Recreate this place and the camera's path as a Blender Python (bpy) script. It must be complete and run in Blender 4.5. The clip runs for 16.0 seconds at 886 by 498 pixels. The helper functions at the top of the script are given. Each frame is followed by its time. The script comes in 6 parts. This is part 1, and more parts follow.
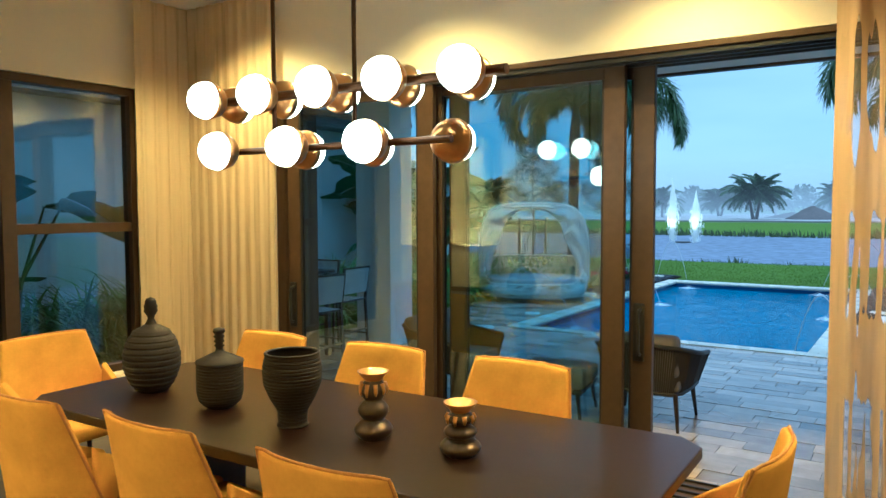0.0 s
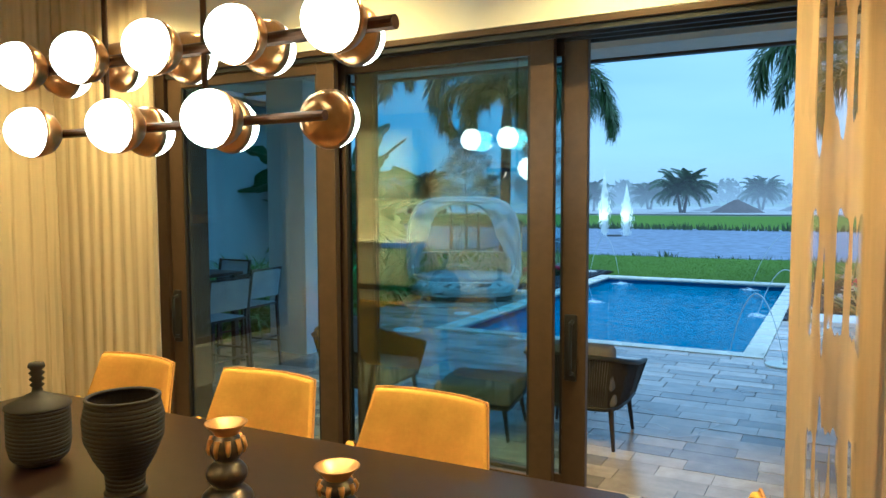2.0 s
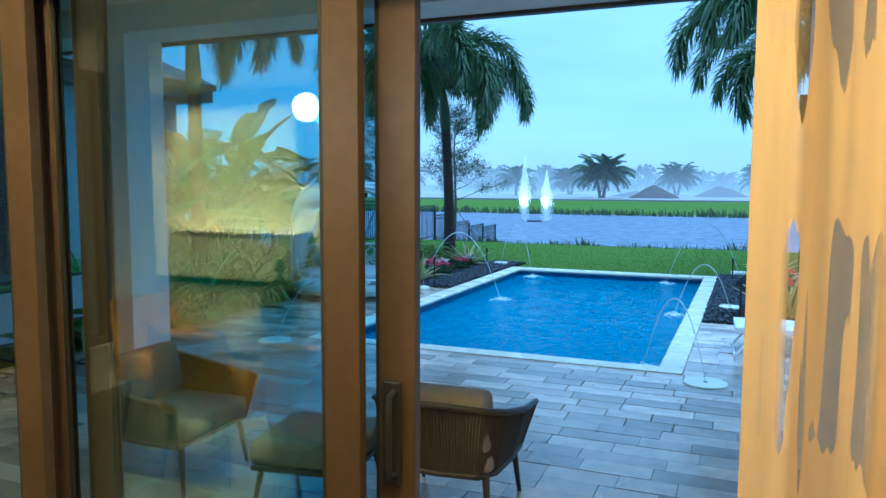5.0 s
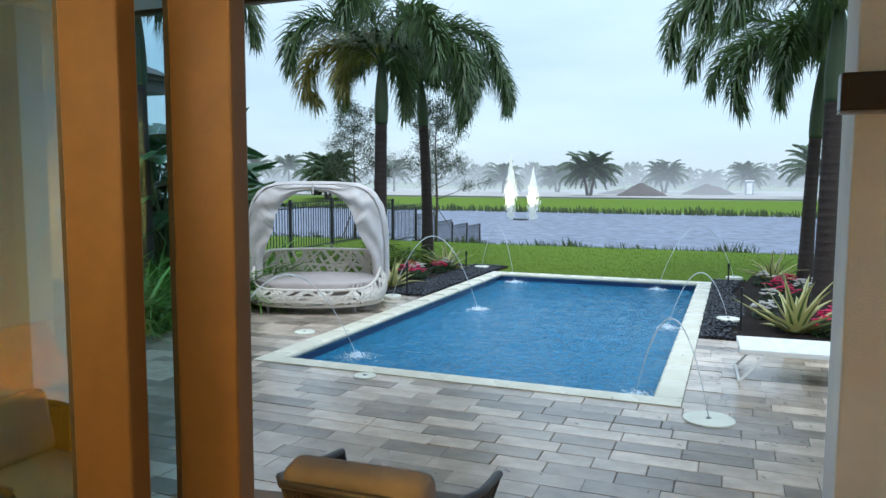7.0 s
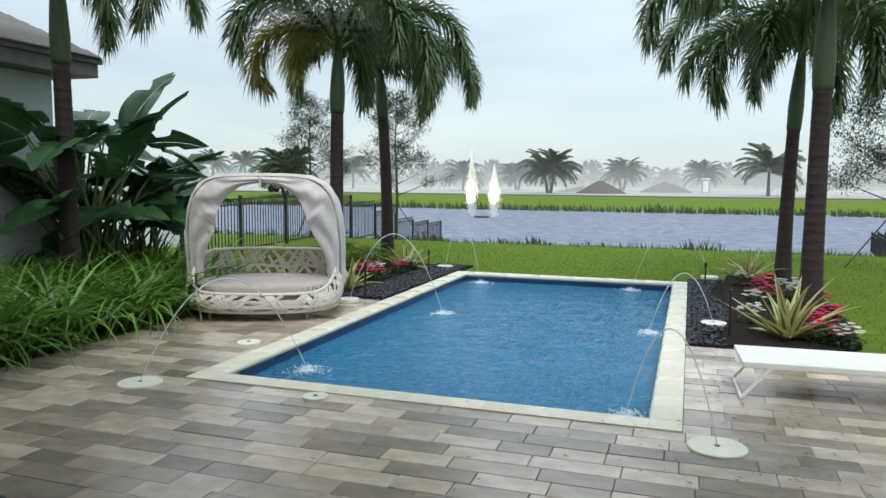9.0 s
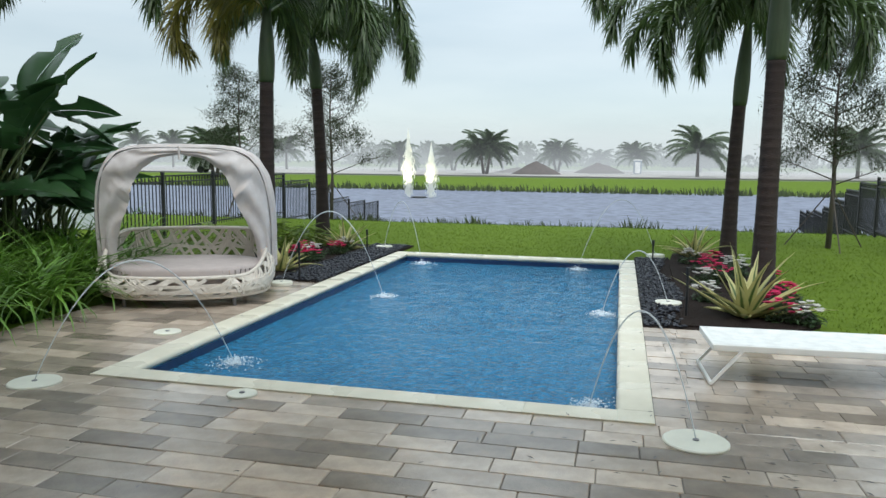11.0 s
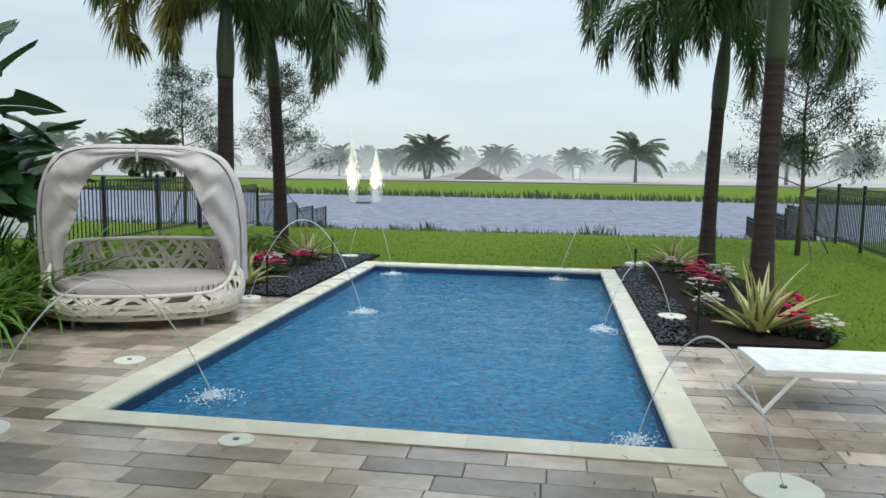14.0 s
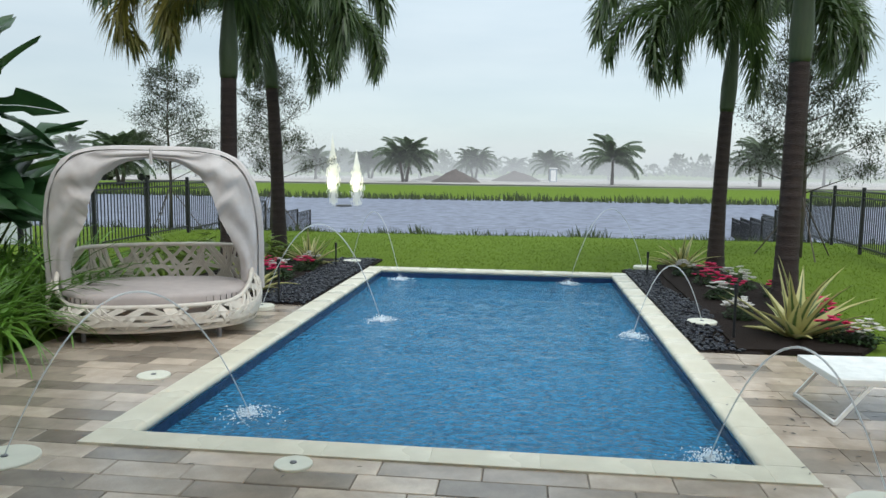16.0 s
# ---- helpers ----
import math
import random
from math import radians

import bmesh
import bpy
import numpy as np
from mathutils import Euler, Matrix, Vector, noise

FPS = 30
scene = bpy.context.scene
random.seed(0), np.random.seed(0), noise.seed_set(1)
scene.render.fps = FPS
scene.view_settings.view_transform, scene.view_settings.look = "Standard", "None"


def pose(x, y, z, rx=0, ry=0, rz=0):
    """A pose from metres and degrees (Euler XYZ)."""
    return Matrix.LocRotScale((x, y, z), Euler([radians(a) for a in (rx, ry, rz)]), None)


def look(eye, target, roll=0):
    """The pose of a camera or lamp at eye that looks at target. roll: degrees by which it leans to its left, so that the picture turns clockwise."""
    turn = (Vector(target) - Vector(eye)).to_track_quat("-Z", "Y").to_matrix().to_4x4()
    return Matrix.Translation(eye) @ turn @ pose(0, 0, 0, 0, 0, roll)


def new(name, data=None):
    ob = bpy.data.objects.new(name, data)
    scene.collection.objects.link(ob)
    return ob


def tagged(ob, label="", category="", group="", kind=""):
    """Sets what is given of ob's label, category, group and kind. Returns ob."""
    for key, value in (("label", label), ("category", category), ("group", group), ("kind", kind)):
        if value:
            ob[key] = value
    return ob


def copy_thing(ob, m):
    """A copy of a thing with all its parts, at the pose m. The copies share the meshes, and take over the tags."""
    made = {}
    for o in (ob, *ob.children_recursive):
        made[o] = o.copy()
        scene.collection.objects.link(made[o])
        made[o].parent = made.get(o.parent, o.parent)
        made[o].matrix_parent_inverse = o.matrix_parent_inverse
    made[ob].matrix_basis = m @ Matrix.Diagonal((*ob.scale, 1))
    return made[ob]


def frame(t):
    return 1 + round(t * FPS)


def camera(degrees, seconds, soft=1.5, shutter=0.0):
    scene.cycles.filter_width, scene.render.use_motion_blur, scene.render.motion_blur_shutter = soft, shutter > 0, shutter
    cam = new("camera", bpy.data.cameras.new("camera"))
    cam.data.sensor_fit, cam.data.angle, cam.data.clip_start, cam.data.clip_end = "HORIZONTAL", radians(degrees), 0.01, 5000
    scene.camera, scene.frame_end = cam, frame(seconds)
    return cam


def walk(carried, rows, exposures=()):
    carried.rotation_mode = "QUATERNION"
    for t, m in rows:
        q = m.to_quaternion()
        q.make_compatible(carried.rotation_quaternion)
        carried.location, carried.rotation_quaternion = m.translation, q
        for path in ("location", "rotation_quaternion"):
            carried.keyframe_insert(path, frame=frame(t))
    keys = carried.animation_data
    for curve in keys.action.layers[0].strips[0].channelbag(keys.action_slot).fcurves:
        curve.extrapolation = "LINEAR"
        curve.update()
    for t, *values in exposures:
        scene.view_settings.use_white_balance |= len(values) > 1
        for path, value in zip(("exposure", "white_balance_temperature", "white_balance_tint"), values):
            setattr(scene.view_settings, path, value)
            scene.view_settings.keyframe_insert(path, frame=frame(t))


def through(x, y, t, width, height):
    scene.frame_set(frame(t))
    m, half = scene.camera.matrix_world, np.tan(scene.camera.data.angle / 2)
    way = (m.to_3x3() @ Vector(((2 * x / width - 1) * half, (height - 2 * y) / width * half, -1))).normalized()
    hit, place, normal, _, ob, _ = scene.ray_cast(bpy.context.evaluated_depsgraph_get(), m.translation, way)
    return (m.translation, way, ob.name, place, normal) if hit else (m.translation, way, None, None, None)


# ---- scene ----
cam = camera(62.3, 16.0)
PATH = [
    (0, (-0.062, 0.866, 1.804), (-1.165, 2.531, 1.689), -0.2),
    (0.5, (-0.119, 0.97, 1.808), (-1.186, 2.657, 1.69), 0.0),
    (1, (-0.184, 1.11, 1.818), (-1.206, 2.825, 1.694), 0.0),
    (1.5, (-0.238, 1.307, 1.803), (-1.22, 3.045, 1.678), -0.1),
    (2, (-0.277, 1.526, 1.819), (-1.23, 3.28, 1.686), -0.2),
    (2.5, (-0.3, 1.778, 1.817), (-1.221, 3.548, 1.677), -0.2),
    (3, (-0.348, 2.038, 1.841), (-1.224, 3.829, 1.689), -0.0),
    (3.5, (-0.365, 2.315, 1.824), (-1.201, 4.125, 1.666), 0.1),
    (4, (-0.395, 2.585, 1.837), (-1.198, 4.409, 1.672), 0.2),
    (4.5, (-0.422, 2.842, 1.848), (-1.207, 4.674, 1.677), 0.2),
    (5, (-0.459, 3.113, 1.855), (-1.227, 4.951, 1.678), 0.2),
    (7.5, (-0.73, 4.442, 1.891), (-1.456, 6.296, 1.706), 0.2),
    (8, (-0.838, 4.674, 1.877), (-1.544, 6.536, 1.693), 0.2),
    (8.5, (-0.935, 4.88, 1.854), (-1.609, 6.754, 1.672), 0.2),
    (9, (-1.018, 5.057, 1.82), (-1.652, 6.944, 1.63), 0.4),
    (9.5, (-1.085, 5.204, 1.784), (-1.679, 7.103, 1.578), 0.4),
    (12, (-1.478, 5.936, 1.694), (-1.861, 7.884, 1.449), 0.7),
    (12.5, (-1.606, 6.023, 1.697), (-1.953, 7.978, 1.459), 0.8),
    (13, (-1.753, 6.113, 1.7), (-2.073, 8.073, 1.467), 0.9),
    (13.5, (-1.876, 6.206, 1.698), (-2.186, 8.169, 1.469), 0.8),
    (14, (-2.03, 6.285, 1.691), (-2.329, 8.249, 1.468), 0.8),
    (14.5, (-2.213, 6.316, 1.696), (-2.49, 8.284, 1.477), 0.7),
    (15, (-2.372, 6.345, 1.689), (-2.626, 8.317, 1.473), 0.8),
    (15.5, (-2.521, 6.424, 1.682), (-2.762, 8.398, 1.468), 0.8),
    (16, (-2.629, 6.497, 1.679), (-2.858, 8.472, 1.464), 0.7),
]
EXPOSURES = [(0.0, 0.0, 4050, -4), (5.0, 0.16, 3750, -4), (7.4, 0.32, 5800, 8), (9.5, 0.24, 6250, 9), (12.0, 0.16, 6200, 9), (16.0, 0.16, 6250, 9)]
walk(cam, [(t, look(eye, target, roll)) for t, eye, target, roll in PATH], EXPOSURES)

# ---- world and lights ----
world = bpy.data.worlds.new("overcast_sky")
scene.world = world
world.use_nodes = True
wn, wl = world.node_tree.nodes, world.node_tree.links
wn.clear()
w_out = wn.new("ShaderNodeOutputWorld")
w_sum = wn.new("ShaderNodeAddShader")
w_sky = wn.new("ShaderNodeTexSky")
w_sky.sky_type = "NISHITA"
w_sky.sun_disc = False
w_sky.sun_elevation = radians(38)
w_sky.sun_rotation = radians(200)
w_bg = wn.new("ShaderNodeBackground")
w_bg.inputs["Strength"].default_value = 0.03
wl.new(w_sky.outputs[0], w_bg.inputs["Color"])
# the cloud layer: pale grey, a little brighter in streaks low over the horizon
w_cl = wn.new("ShaderNodeBackground")
w_tc = wn.new("ShaderNodeTexCoord")
w_map = wn.new("ShaderNodeMapping")
w_map.inputs["Scale"].default_value = (1.0, 1.0, 5.0)
w_no = wn.new("ShaderNodeTexNoise")
w_no.inputs["Scale"].default_value = 2.2
w_no.inputs["Detail"].default_value = 5.0
w_ra = wn.new("ShaderNodeValToRGB")
w_ra.color_ramp.elements[0].position, w_ra.color_ramp.elements[0].color = 0.3, (0.52, 0.60, 0.62, 1)
w_ra.color_ramp.elements[1].position, w_ra.color_ramp.elements[1].color = 0.72, (0.70, 0.75, 0.74, 1)
wl.new(w_tc.outputs["Generated"], w_map.inputs["Vector"])
wl.new(w_map.outputs[0], w_no.inputs["Vector"])
wl.new(w_no.outputs[0], w_ra.inputs[0])
# an overcast sky is brighter overhead than at the horizon
w_sep = wn.new("ShaderNodeSeparateXYZ")
w_mr = wn.new("ShaderNodeMapRange")
w_mr.inputs["From Min"].default_value, w_mr.inputs["From Max"].default_value = 0.15, 0.9
w_mr.inputs["To Min"].default_value, w_mr.inputs["To Max"].default_value = 0.92, 2.3
w_mul = wn.new("ShaderNodeVectorMath")
w_mul.operation = "SCALE"
wl.new(w_tc.outputs["Generated"], w_sep.inputs[0])
wl.new(w_sep.outputs[2], w_mr.inputs["Value"])
wl.new(w_ra.outputs[0], w_mul.inputs[0])
wl.new(w_mr.outputs[0], w_mul.inputs["Scale"])
wl.new(w_mul.outputs[0], w_cl.inputs["Color"])
w_cl.inputs["Strength"].default_value = 0.88
wl.new(w_bg.outputs[0], w_sum.inputs[0])
wl.new(w_cl.outputs[0], w_sum.inputs[1])
wl.new(w_sum.outputs[0], w_out.inputs["Surface"])

sun = new("sun", bpy.data.lights.new("sun", "SUN"))
sun.data.energy, sun.data.angle, sun.data.color = 1.3, radians(25), (1.0, 0.96, 0.9)
sun.matrix_world = look((6, -4, 20), (0, 8, 0))

WARM = (1.0, 0.54, 0.11)


def spot_lamp(x, y, z, watts, degrees=110, colour=WARM, blend=0.6):
    """A recessed ceiling lamp that shines down."""
    ob = new("downlight_lamp", bpy.data.lights.new("downlight_lamp", "SPOT"))
    ob.data.energy, ob.data.color, ob.data.spot_size, ob.data.spot_blend = watts, colour, radians(degrees), blend
    ob.data.shadow_soft_size = 0.05
    ob.matrix_world = pose(x, y, z)
    return ob


CEIL = 3.48
FLOOR = 0.12
# three by the door wall match its glow; the rest are unseen fill lamps
DOWNLIGHTS = [(-4.3, 4.3), (-2.7, 4.3), (-1.1, 4.3), (-4.6, 0.6), (-2.6, 0.6), (0.6, 0.6), (0.6, 4.0), (-4.0, -1.6), (-1.5, -1.6), (-9.4, -1.9), (-8.1, -1.9)]
for dx, dy in DOWNLIGHTS:
    # the kitchen pair is brighter and wider, added to show its mirrored cabinets
    spot_lamp(dx, dy, CEIL - 0.03, 470 if dx > -6 else 1000, 124 if dx > -6 else 165, WARM, 0.95)


# ---- mesh tools ----
def part(name, bm, material, parent=None, label="", smooth=False):
    """Link a bmesh as one mesh object under a thing or a part."""
    me = bpy.data.meshes.new(name)
    bm.to_mesh(me)
    bm.free()
    if smooth:
        me.polygons.foreach_set("use_smooth", [True] * len(me.polygons))
    if material:
        me.materials.append(material)
    ob = new(name, me)
    if parent is not None:
        ob.parent = parent
    if label:
        ob["label"] = label
    return ob


def shared(name, me, parent, m):
    ob = new(name, me)
    ob.parent = parent
    ob.matrix_basis = m
    return ob


def thing(name, m, label, category, group="", kind=""):
    ob = new(name)
    ob.matrix_basis = m
    ob.empty_display_size = 0.1
    return tagged(ob, label, category, group, kind)


def box(x0, y0, z0, x1, y1, z1, bevel=0.0, segments=2, bm=None):
    bm = bm or bmesh.new()
    made = bmesh.ops.create_cube(bm, size=1.0, matrix=Matrix.Translation(((x0 + x1) / 2, (y0 + y1) / 2, (z0 + z1) / 2)) @ Matrix.Diagonal((abs(x1 - x0), abs(y1 - y0), abs(z1 - z0), 1)))
    if bevel:
        edges = list({e for v in made["verts"] for e in v.link_edges})
        bmesh.ops.bevel(bm, geom=edges, offset=bevel, segments=segments, affect="EDGES", profile=0.5)
    return bm


def tube(points, radii, sides=10, cap=True, bm=None):
    """A round tube along points; radii one number or one a point."""
    bm = bm or bmesh.new()
    pts = [Vector(p) for p in points]
    rad = radii if isinstance(radii, (list, tuple)) else [radii] * len(pts)
    rings = []
    side = None
    for i, p in enumerate(pts):
        d = (pts[min(i + 1, len(pts) - 1)] - pts[max(i - 1, 0)]).normalized()
        if side is None:
            side = d.orthogonal().normalized()
        side = (side - d * side.dot(d)).normalized()
        up = d.cross(side)
        rings.append([bm.verts.new(p + (side * math.cos(a) + up * math.sin(a)) * rad[i]) for a in (2 * math.pi * k / sides for k in range(sides))])
    for a, b in zip(rings, rings[1:]):
        for k in range(sides):
            bm.faces.new((a[k], a[(k + 1) % sides], b[(k + 1) % sides], b[k]))
    if cap:
        bm.faces.new(rings[0][::-1])
        bm.faces.new(rings[-1])
    return bm


def lathe(profile, sides=32, bm=None):
    """Turn (radius, z) pairs round the z axis."""
    bm = bm or bmesh.new()
    rings = []
    for r, z in profile:
        if r < 1e-5:
            rings.append([bm.verts.new((0, 0, z))])
        else:
            rings.append([bm.verts.new((r * math.cos(2 * math.pi * k / sides), r * math.sin(2 * math.pi * k / sides), z)) for k in range(sides)])
    for a, b in zip(rings, rings[1:]):
        for k in range(sides):
            q = [a[k % len(a)], a[(k + 1) % len(a)], b[(k + 1) % len(b)], b[k % len(b)]]
            q = [v for i, v in enumerate(q) if v not in q[:i]]
            if len(q) > 2:
                bm.faces.new(q)
    return bm


def sheet(fn, nu, nv, bm=None, close_u=False):
    """A grid of points fn(u, v), u and v from 0 to 1."""
    bm = bm or bmesh.new()
    g = [[bm.verts.new(fn(i / nu, j / nv)) for j in range(nv + 1)] for i in range(nu if close_u else nu + 1)]
    for i in range(nu):
        a, b = g[i], g[(i + 1) % len(g)]
        for j in range(nv):
            bm.faces.new((a[j], b[j], b[j + 1], a[j + 1]))
    return bm


def prism(outline, z0, z1, bm=None, bevel=0.0):
    bm = bm or bmesh.new()
    lo = [bm.verts.new((x, y, z0)) for x, y in outline]
    hi = [bm.verts.new((x, y, z1)) for x, y in outline]
    n = len(outline)
    bm.faces.new(lo[::-1])
    bm.faces.new(hi)
    for k in range(n):
        bm.faces.new((lo[k], lo[(k + 1) % n], hi[(k + 1) % n], hi[k]))
    bmesh.ops.recalc_face_normals(bm, faces=bm.faces)
    if bevel:
        bmesh.ops.bevel(bm, geom=bm.edges[:], offset=bevel, segments=2, affect="EDGES", profile=0.5)
    return bm


def wall_holes(axis, at, thick, lo, hi, z0, z1, holes):
    """A wall along x (axis 'y', at y) or along y (axis 'x', at x) with rectangular holes (a, b, za, zb), as one mesh of butted blocks."""
    bm = bmesh.new()
    cuts = sorted({lo, hi, *[h[0] for h in holes], *[h[1] for h in holes]})
    for a, b in zip(cuts, cuts[1:]):
        spans = [(z0, z1)]
        for h in holes:
            if h[0] <= a and b <= h[1]:
                spans = [s for s in ((z0, h[2]), (h[3], z1)) if s[1] - s[0] > 1e-4]
        for s in spans:
            if axis == "y":
                box(a, at, s[0], b, at + thick, s[1], bm=bm)
            else:
                box(at, a, s[0], at + thick, b, s[1], bm=bm)
    bmesh.ops.remove_doubles(bm, verts=bm.verts, dist=1e-4)
    return bm


# ---- materials ----
def material(name, colour, rough=0.6, metal=0.0, grain=None, colour2=None, scale=8.0, bump=0.0, bump_scale=60.0, stretch=(1, 1, 1), mix=0.5, per_object=0.0, spec=0.5, trans=0.0, coat=0.0, wear=0.0, sheen=0.0, rough2=None, island=0.0):
    """Noise-varied principled material: two scales of colour variation, fine relief, optional change per object or island."""
    m = bpy.data.materials.new(name)
    m.use_nodes = True
    n, l = m.node_tree.nodes, m.node_tree.links
    b = n["Principled BSDF"]
    b.inputs["Roughness"].default_value = rough
    b.inputs["Metallic"].default_value = metal
    b.inputs["Specular IOR Level"].default_value = spec
    b.inputs["Transmission Weight"].default_value = trans
    b.inputs["Coat Weight"].default_value = coat
    b.inputs["Sheen Weight"].default_value = sheen
    tc = n.new("ShaderNodeTexCoord")
    mp = n.new("ShaderNodeMapping")
    mp.inputs["Scale"].default_value = stretch
    l.new(tc.outputs["Object"], mp.inputs["Vector"])
    c2 = colour2 or tuple(c * 0.72 for c in colour)
    no = n.new("ShaderNodeTexNoise")
    no.inputs["Scale"].default_value = scale
    no.inputs["Detail"].default_value = 6.0
    no.inputs["Roughness"].default_value = 0.6
    l.new(mp.outputs[0], no.inputs["Vector"])
    ra = n.new("ShaderNodeValToRGB")
    ra.color_ramp.elements[0].position, ra.color_ramp.elements[1].position = 0.5 - 0.5 * mix, 0.5 + 0.5 * mix
    ra.color_ramp.elements[0].color = (*c2, 1)
    ra.color_ramp.elements[1].color = (*colour, 1)
    l.new(no.outputs[0], ra.inputs[0])
    col = ra.outputs[0]
    big = n.new("ShaderNodeTexNoise")
    big.inputs["Scale"].default_value = scale * 0.12
    big.inputs["Detail"].default_value = 3.0
    l.new(mp.outputs[0], big.inputs["Vector"])
    hsv = n.new("ShaderNodeHueSaturation")
    mr = n.new("ShaderNodeMapRange")
    mr.inputs["From Min"].default_value, mr.inputs["From Max"].default_value = 0.3, 0.7
    mr.inputs["To Min"].default_value, mr.inputs["To Max"].default_value = 0.88, 1.08
    l.new(big.outputs[0], mr.inputs["Value"])
    val = mr.outputs[0]
    if per_object or island:
        rnd = n.new("ShaderNodeObjectInfo").outputs["Random"] if per_object else n.new("ShaderNodeNewGeometry").outputs["Random Per Island"]
        amount = per_object or island
        m2 = n.new("ShaderNodeMapRange")
        m2.inputs["To Min"].default_value, m2.inputs["To Max"].default_value = 1 - amount, 1 + amount
        l.new(rnd, m2.inputs["Value"])
        mu = n.new("ShaderNodeMath")
        mu.operation = "MULTIPLY"
        l.new(val, mu.inputs[0])
        l.new(m2.outputs[0], mu.inputs[1])
        val = mu.outputs[0]
    l.new(val, hsv.inputs["Value"])
    l.new(col, hsv.inputs["Color"])
    l.new(hsv.outputs[0], b.inputs["Base Color"])
    if rough2 is not None:
        m3 = n.new("ShaderNodeMapRange")
        m3.inputs["From Min"].default_value, m3.inputs["From Max"].default_value = 0.38, 0.62
        m3.inputs["To Min"].default_value, m3.inputs["To Max"].default_value = rough, rough2
        l.new(big.outputs[0], m3.inputs["Value"])
        l.new(m3.outputs[0], b.inputs["Roughness"])
    if bump:
        bn = n.new("ShaderNodeTexNoise")
        bn.inputs["Scale"].default_value = bump_scale
        bn.inputs["Detail"].default_value = 4.0
        l.new(mp.outputs[0], bn.inputs["Vector"])
        bp = n.new("ShaderNodeBump")
        bp.inputs["Strength"].default_value = bump
        bp.inputs["Distance"].default_value = 0.02
        l.new(bn.outputs[0], bp.inputs["Height"])
        l.new(bp.outputs[0], b.inputs["Normal"])
    return m


def leaf_material(name, colour, colour2, rough=0.45, through=0.25, island=0.25, stripe=None, spec=0.5):
    """Leaves: two greens mixed leaf by leaf, some light passing through."""
    m = material(name, colour, rough, colour2=colour2, scale=3.0, mix=0.7, island=island, spec=spec)
    n, l = m.node_tree.nodes, m.node_tree.links
    b = n["Principled BSDF"]
    src = b.inputs["Base Color"].links[0].from_socket
    if stripe:
        uv = n.new("ShaderNodeUVMap")
        sp = n.new("ShaderNodeSeparateXYZ")
        l.new(uv.outputs[0], sp.inputs[0])
        ra = n.new("ShaderNodeValToRGB")
        ra.color_ramp.interpolation = "LINEAR"
        ra.color_ramp.elements[0].position, ra.color_ramp.elements[0].color = 0.30, (1, 1, 1, 1)
        ra.color_ramp.elements[1].position, ra.color_ramp.elements[1].color = 0.42, (0, 0, 0, 1)
        e = ra.color_ramp.elements.new(0.58)
        e.color = (0, 0, 0, 1)
        e = ra.color_ramp.elements.new(0.70)
        e.color = (1, 1, 1, 1)
        l.new(sp.outputs[0], ra.inputs[0])
        mx = n.new("ShaderNodeMix")
        mx.data_type = "RGBA"
        l.new(ra.outputs[0], mx.inputs[0])
        l.new(src, mx.inputs[6])
        mx.inputs[7].default_value = (*stripe, 1)
        l.new(mx.outputs[2], b.inputs["Base Color"])
        src = mx.outputs[2]
    tr = n.new("ShaderNodeBsdfTranslucent")
    ms = n.new("ShaderNodeMixShader")
    ms.inputs[0].default_value = through
    l.new(src, tr.inputs["Color"])
    l.new(b.outputs[0], ms.inputs[1])
    l.new(tr.outputs[0], ms.inputs[2])
    l.new(ms.outputs[0], n["Material Output"].inputs["Surface"])
    return m


def glass_material(name, tint, ior=1.5, rough=0.0):
    m = bpy.data.materials.new(name)
    m.use_nodes = True
    n, l = m.node_tree.nodes, m.node_tree.links
    n.remove(n["Principled BSDF"])
    t, g, f, s = n.new("ShaderNodeBsdfTransparent"), n.new("ShaderNodeBsdfGlossy"), n.new("ShaderNodeLayerWeight"), n.new("ShaderNodeMixShader")
    pw, ad = n.new("ShaderNodeMath"), n.new("ShaderNodeMath")
    pw.operation, ad.operation = "POWER", "MULTIPLY_ADD"
    pw.inputs[1].default_value = 4.0
    ad.inputs[1].default_value, ad.inputs[2].default_value = 0.75, 0.11 if ior > 1.4 else 0.02
    t.inputs["Color"].default_value = (*tint, 1)
    g.inputs["Roughness"].default_value = rough
    f.inputs["Blend"].default_value = 0.5
    l.new(f.outputs["Facing"], pw.inputs[0])
    l.new(pw.outputs[0], ad.inputs[0])
    l.new(ad.outputs[0], s.inputs[0])
    l.new(t.outputs[0], s.inputs[1])
    l.new(g.outputs[0], s.inputs[2])
    l.new(s.outputs[0], n["Material Output"].inputs["Surface"])
    return m


def glow_material(name, colour, strength):
    m = bpy.data.materials.new(name)
    m.use_nodes = True
    n, l = m.node_tree.nodes, m.node_tree.links
    n.remove(n["Principled BSDF"])
    e = n.new("ShaderNodeEmission")
    e.inputs["Color"].default_value, e.inputs["Strength"].default_value = (*colour, 1), strength
    l.new(e.outputs[0], n["Material Output"].inputs["Surface"])
    return m


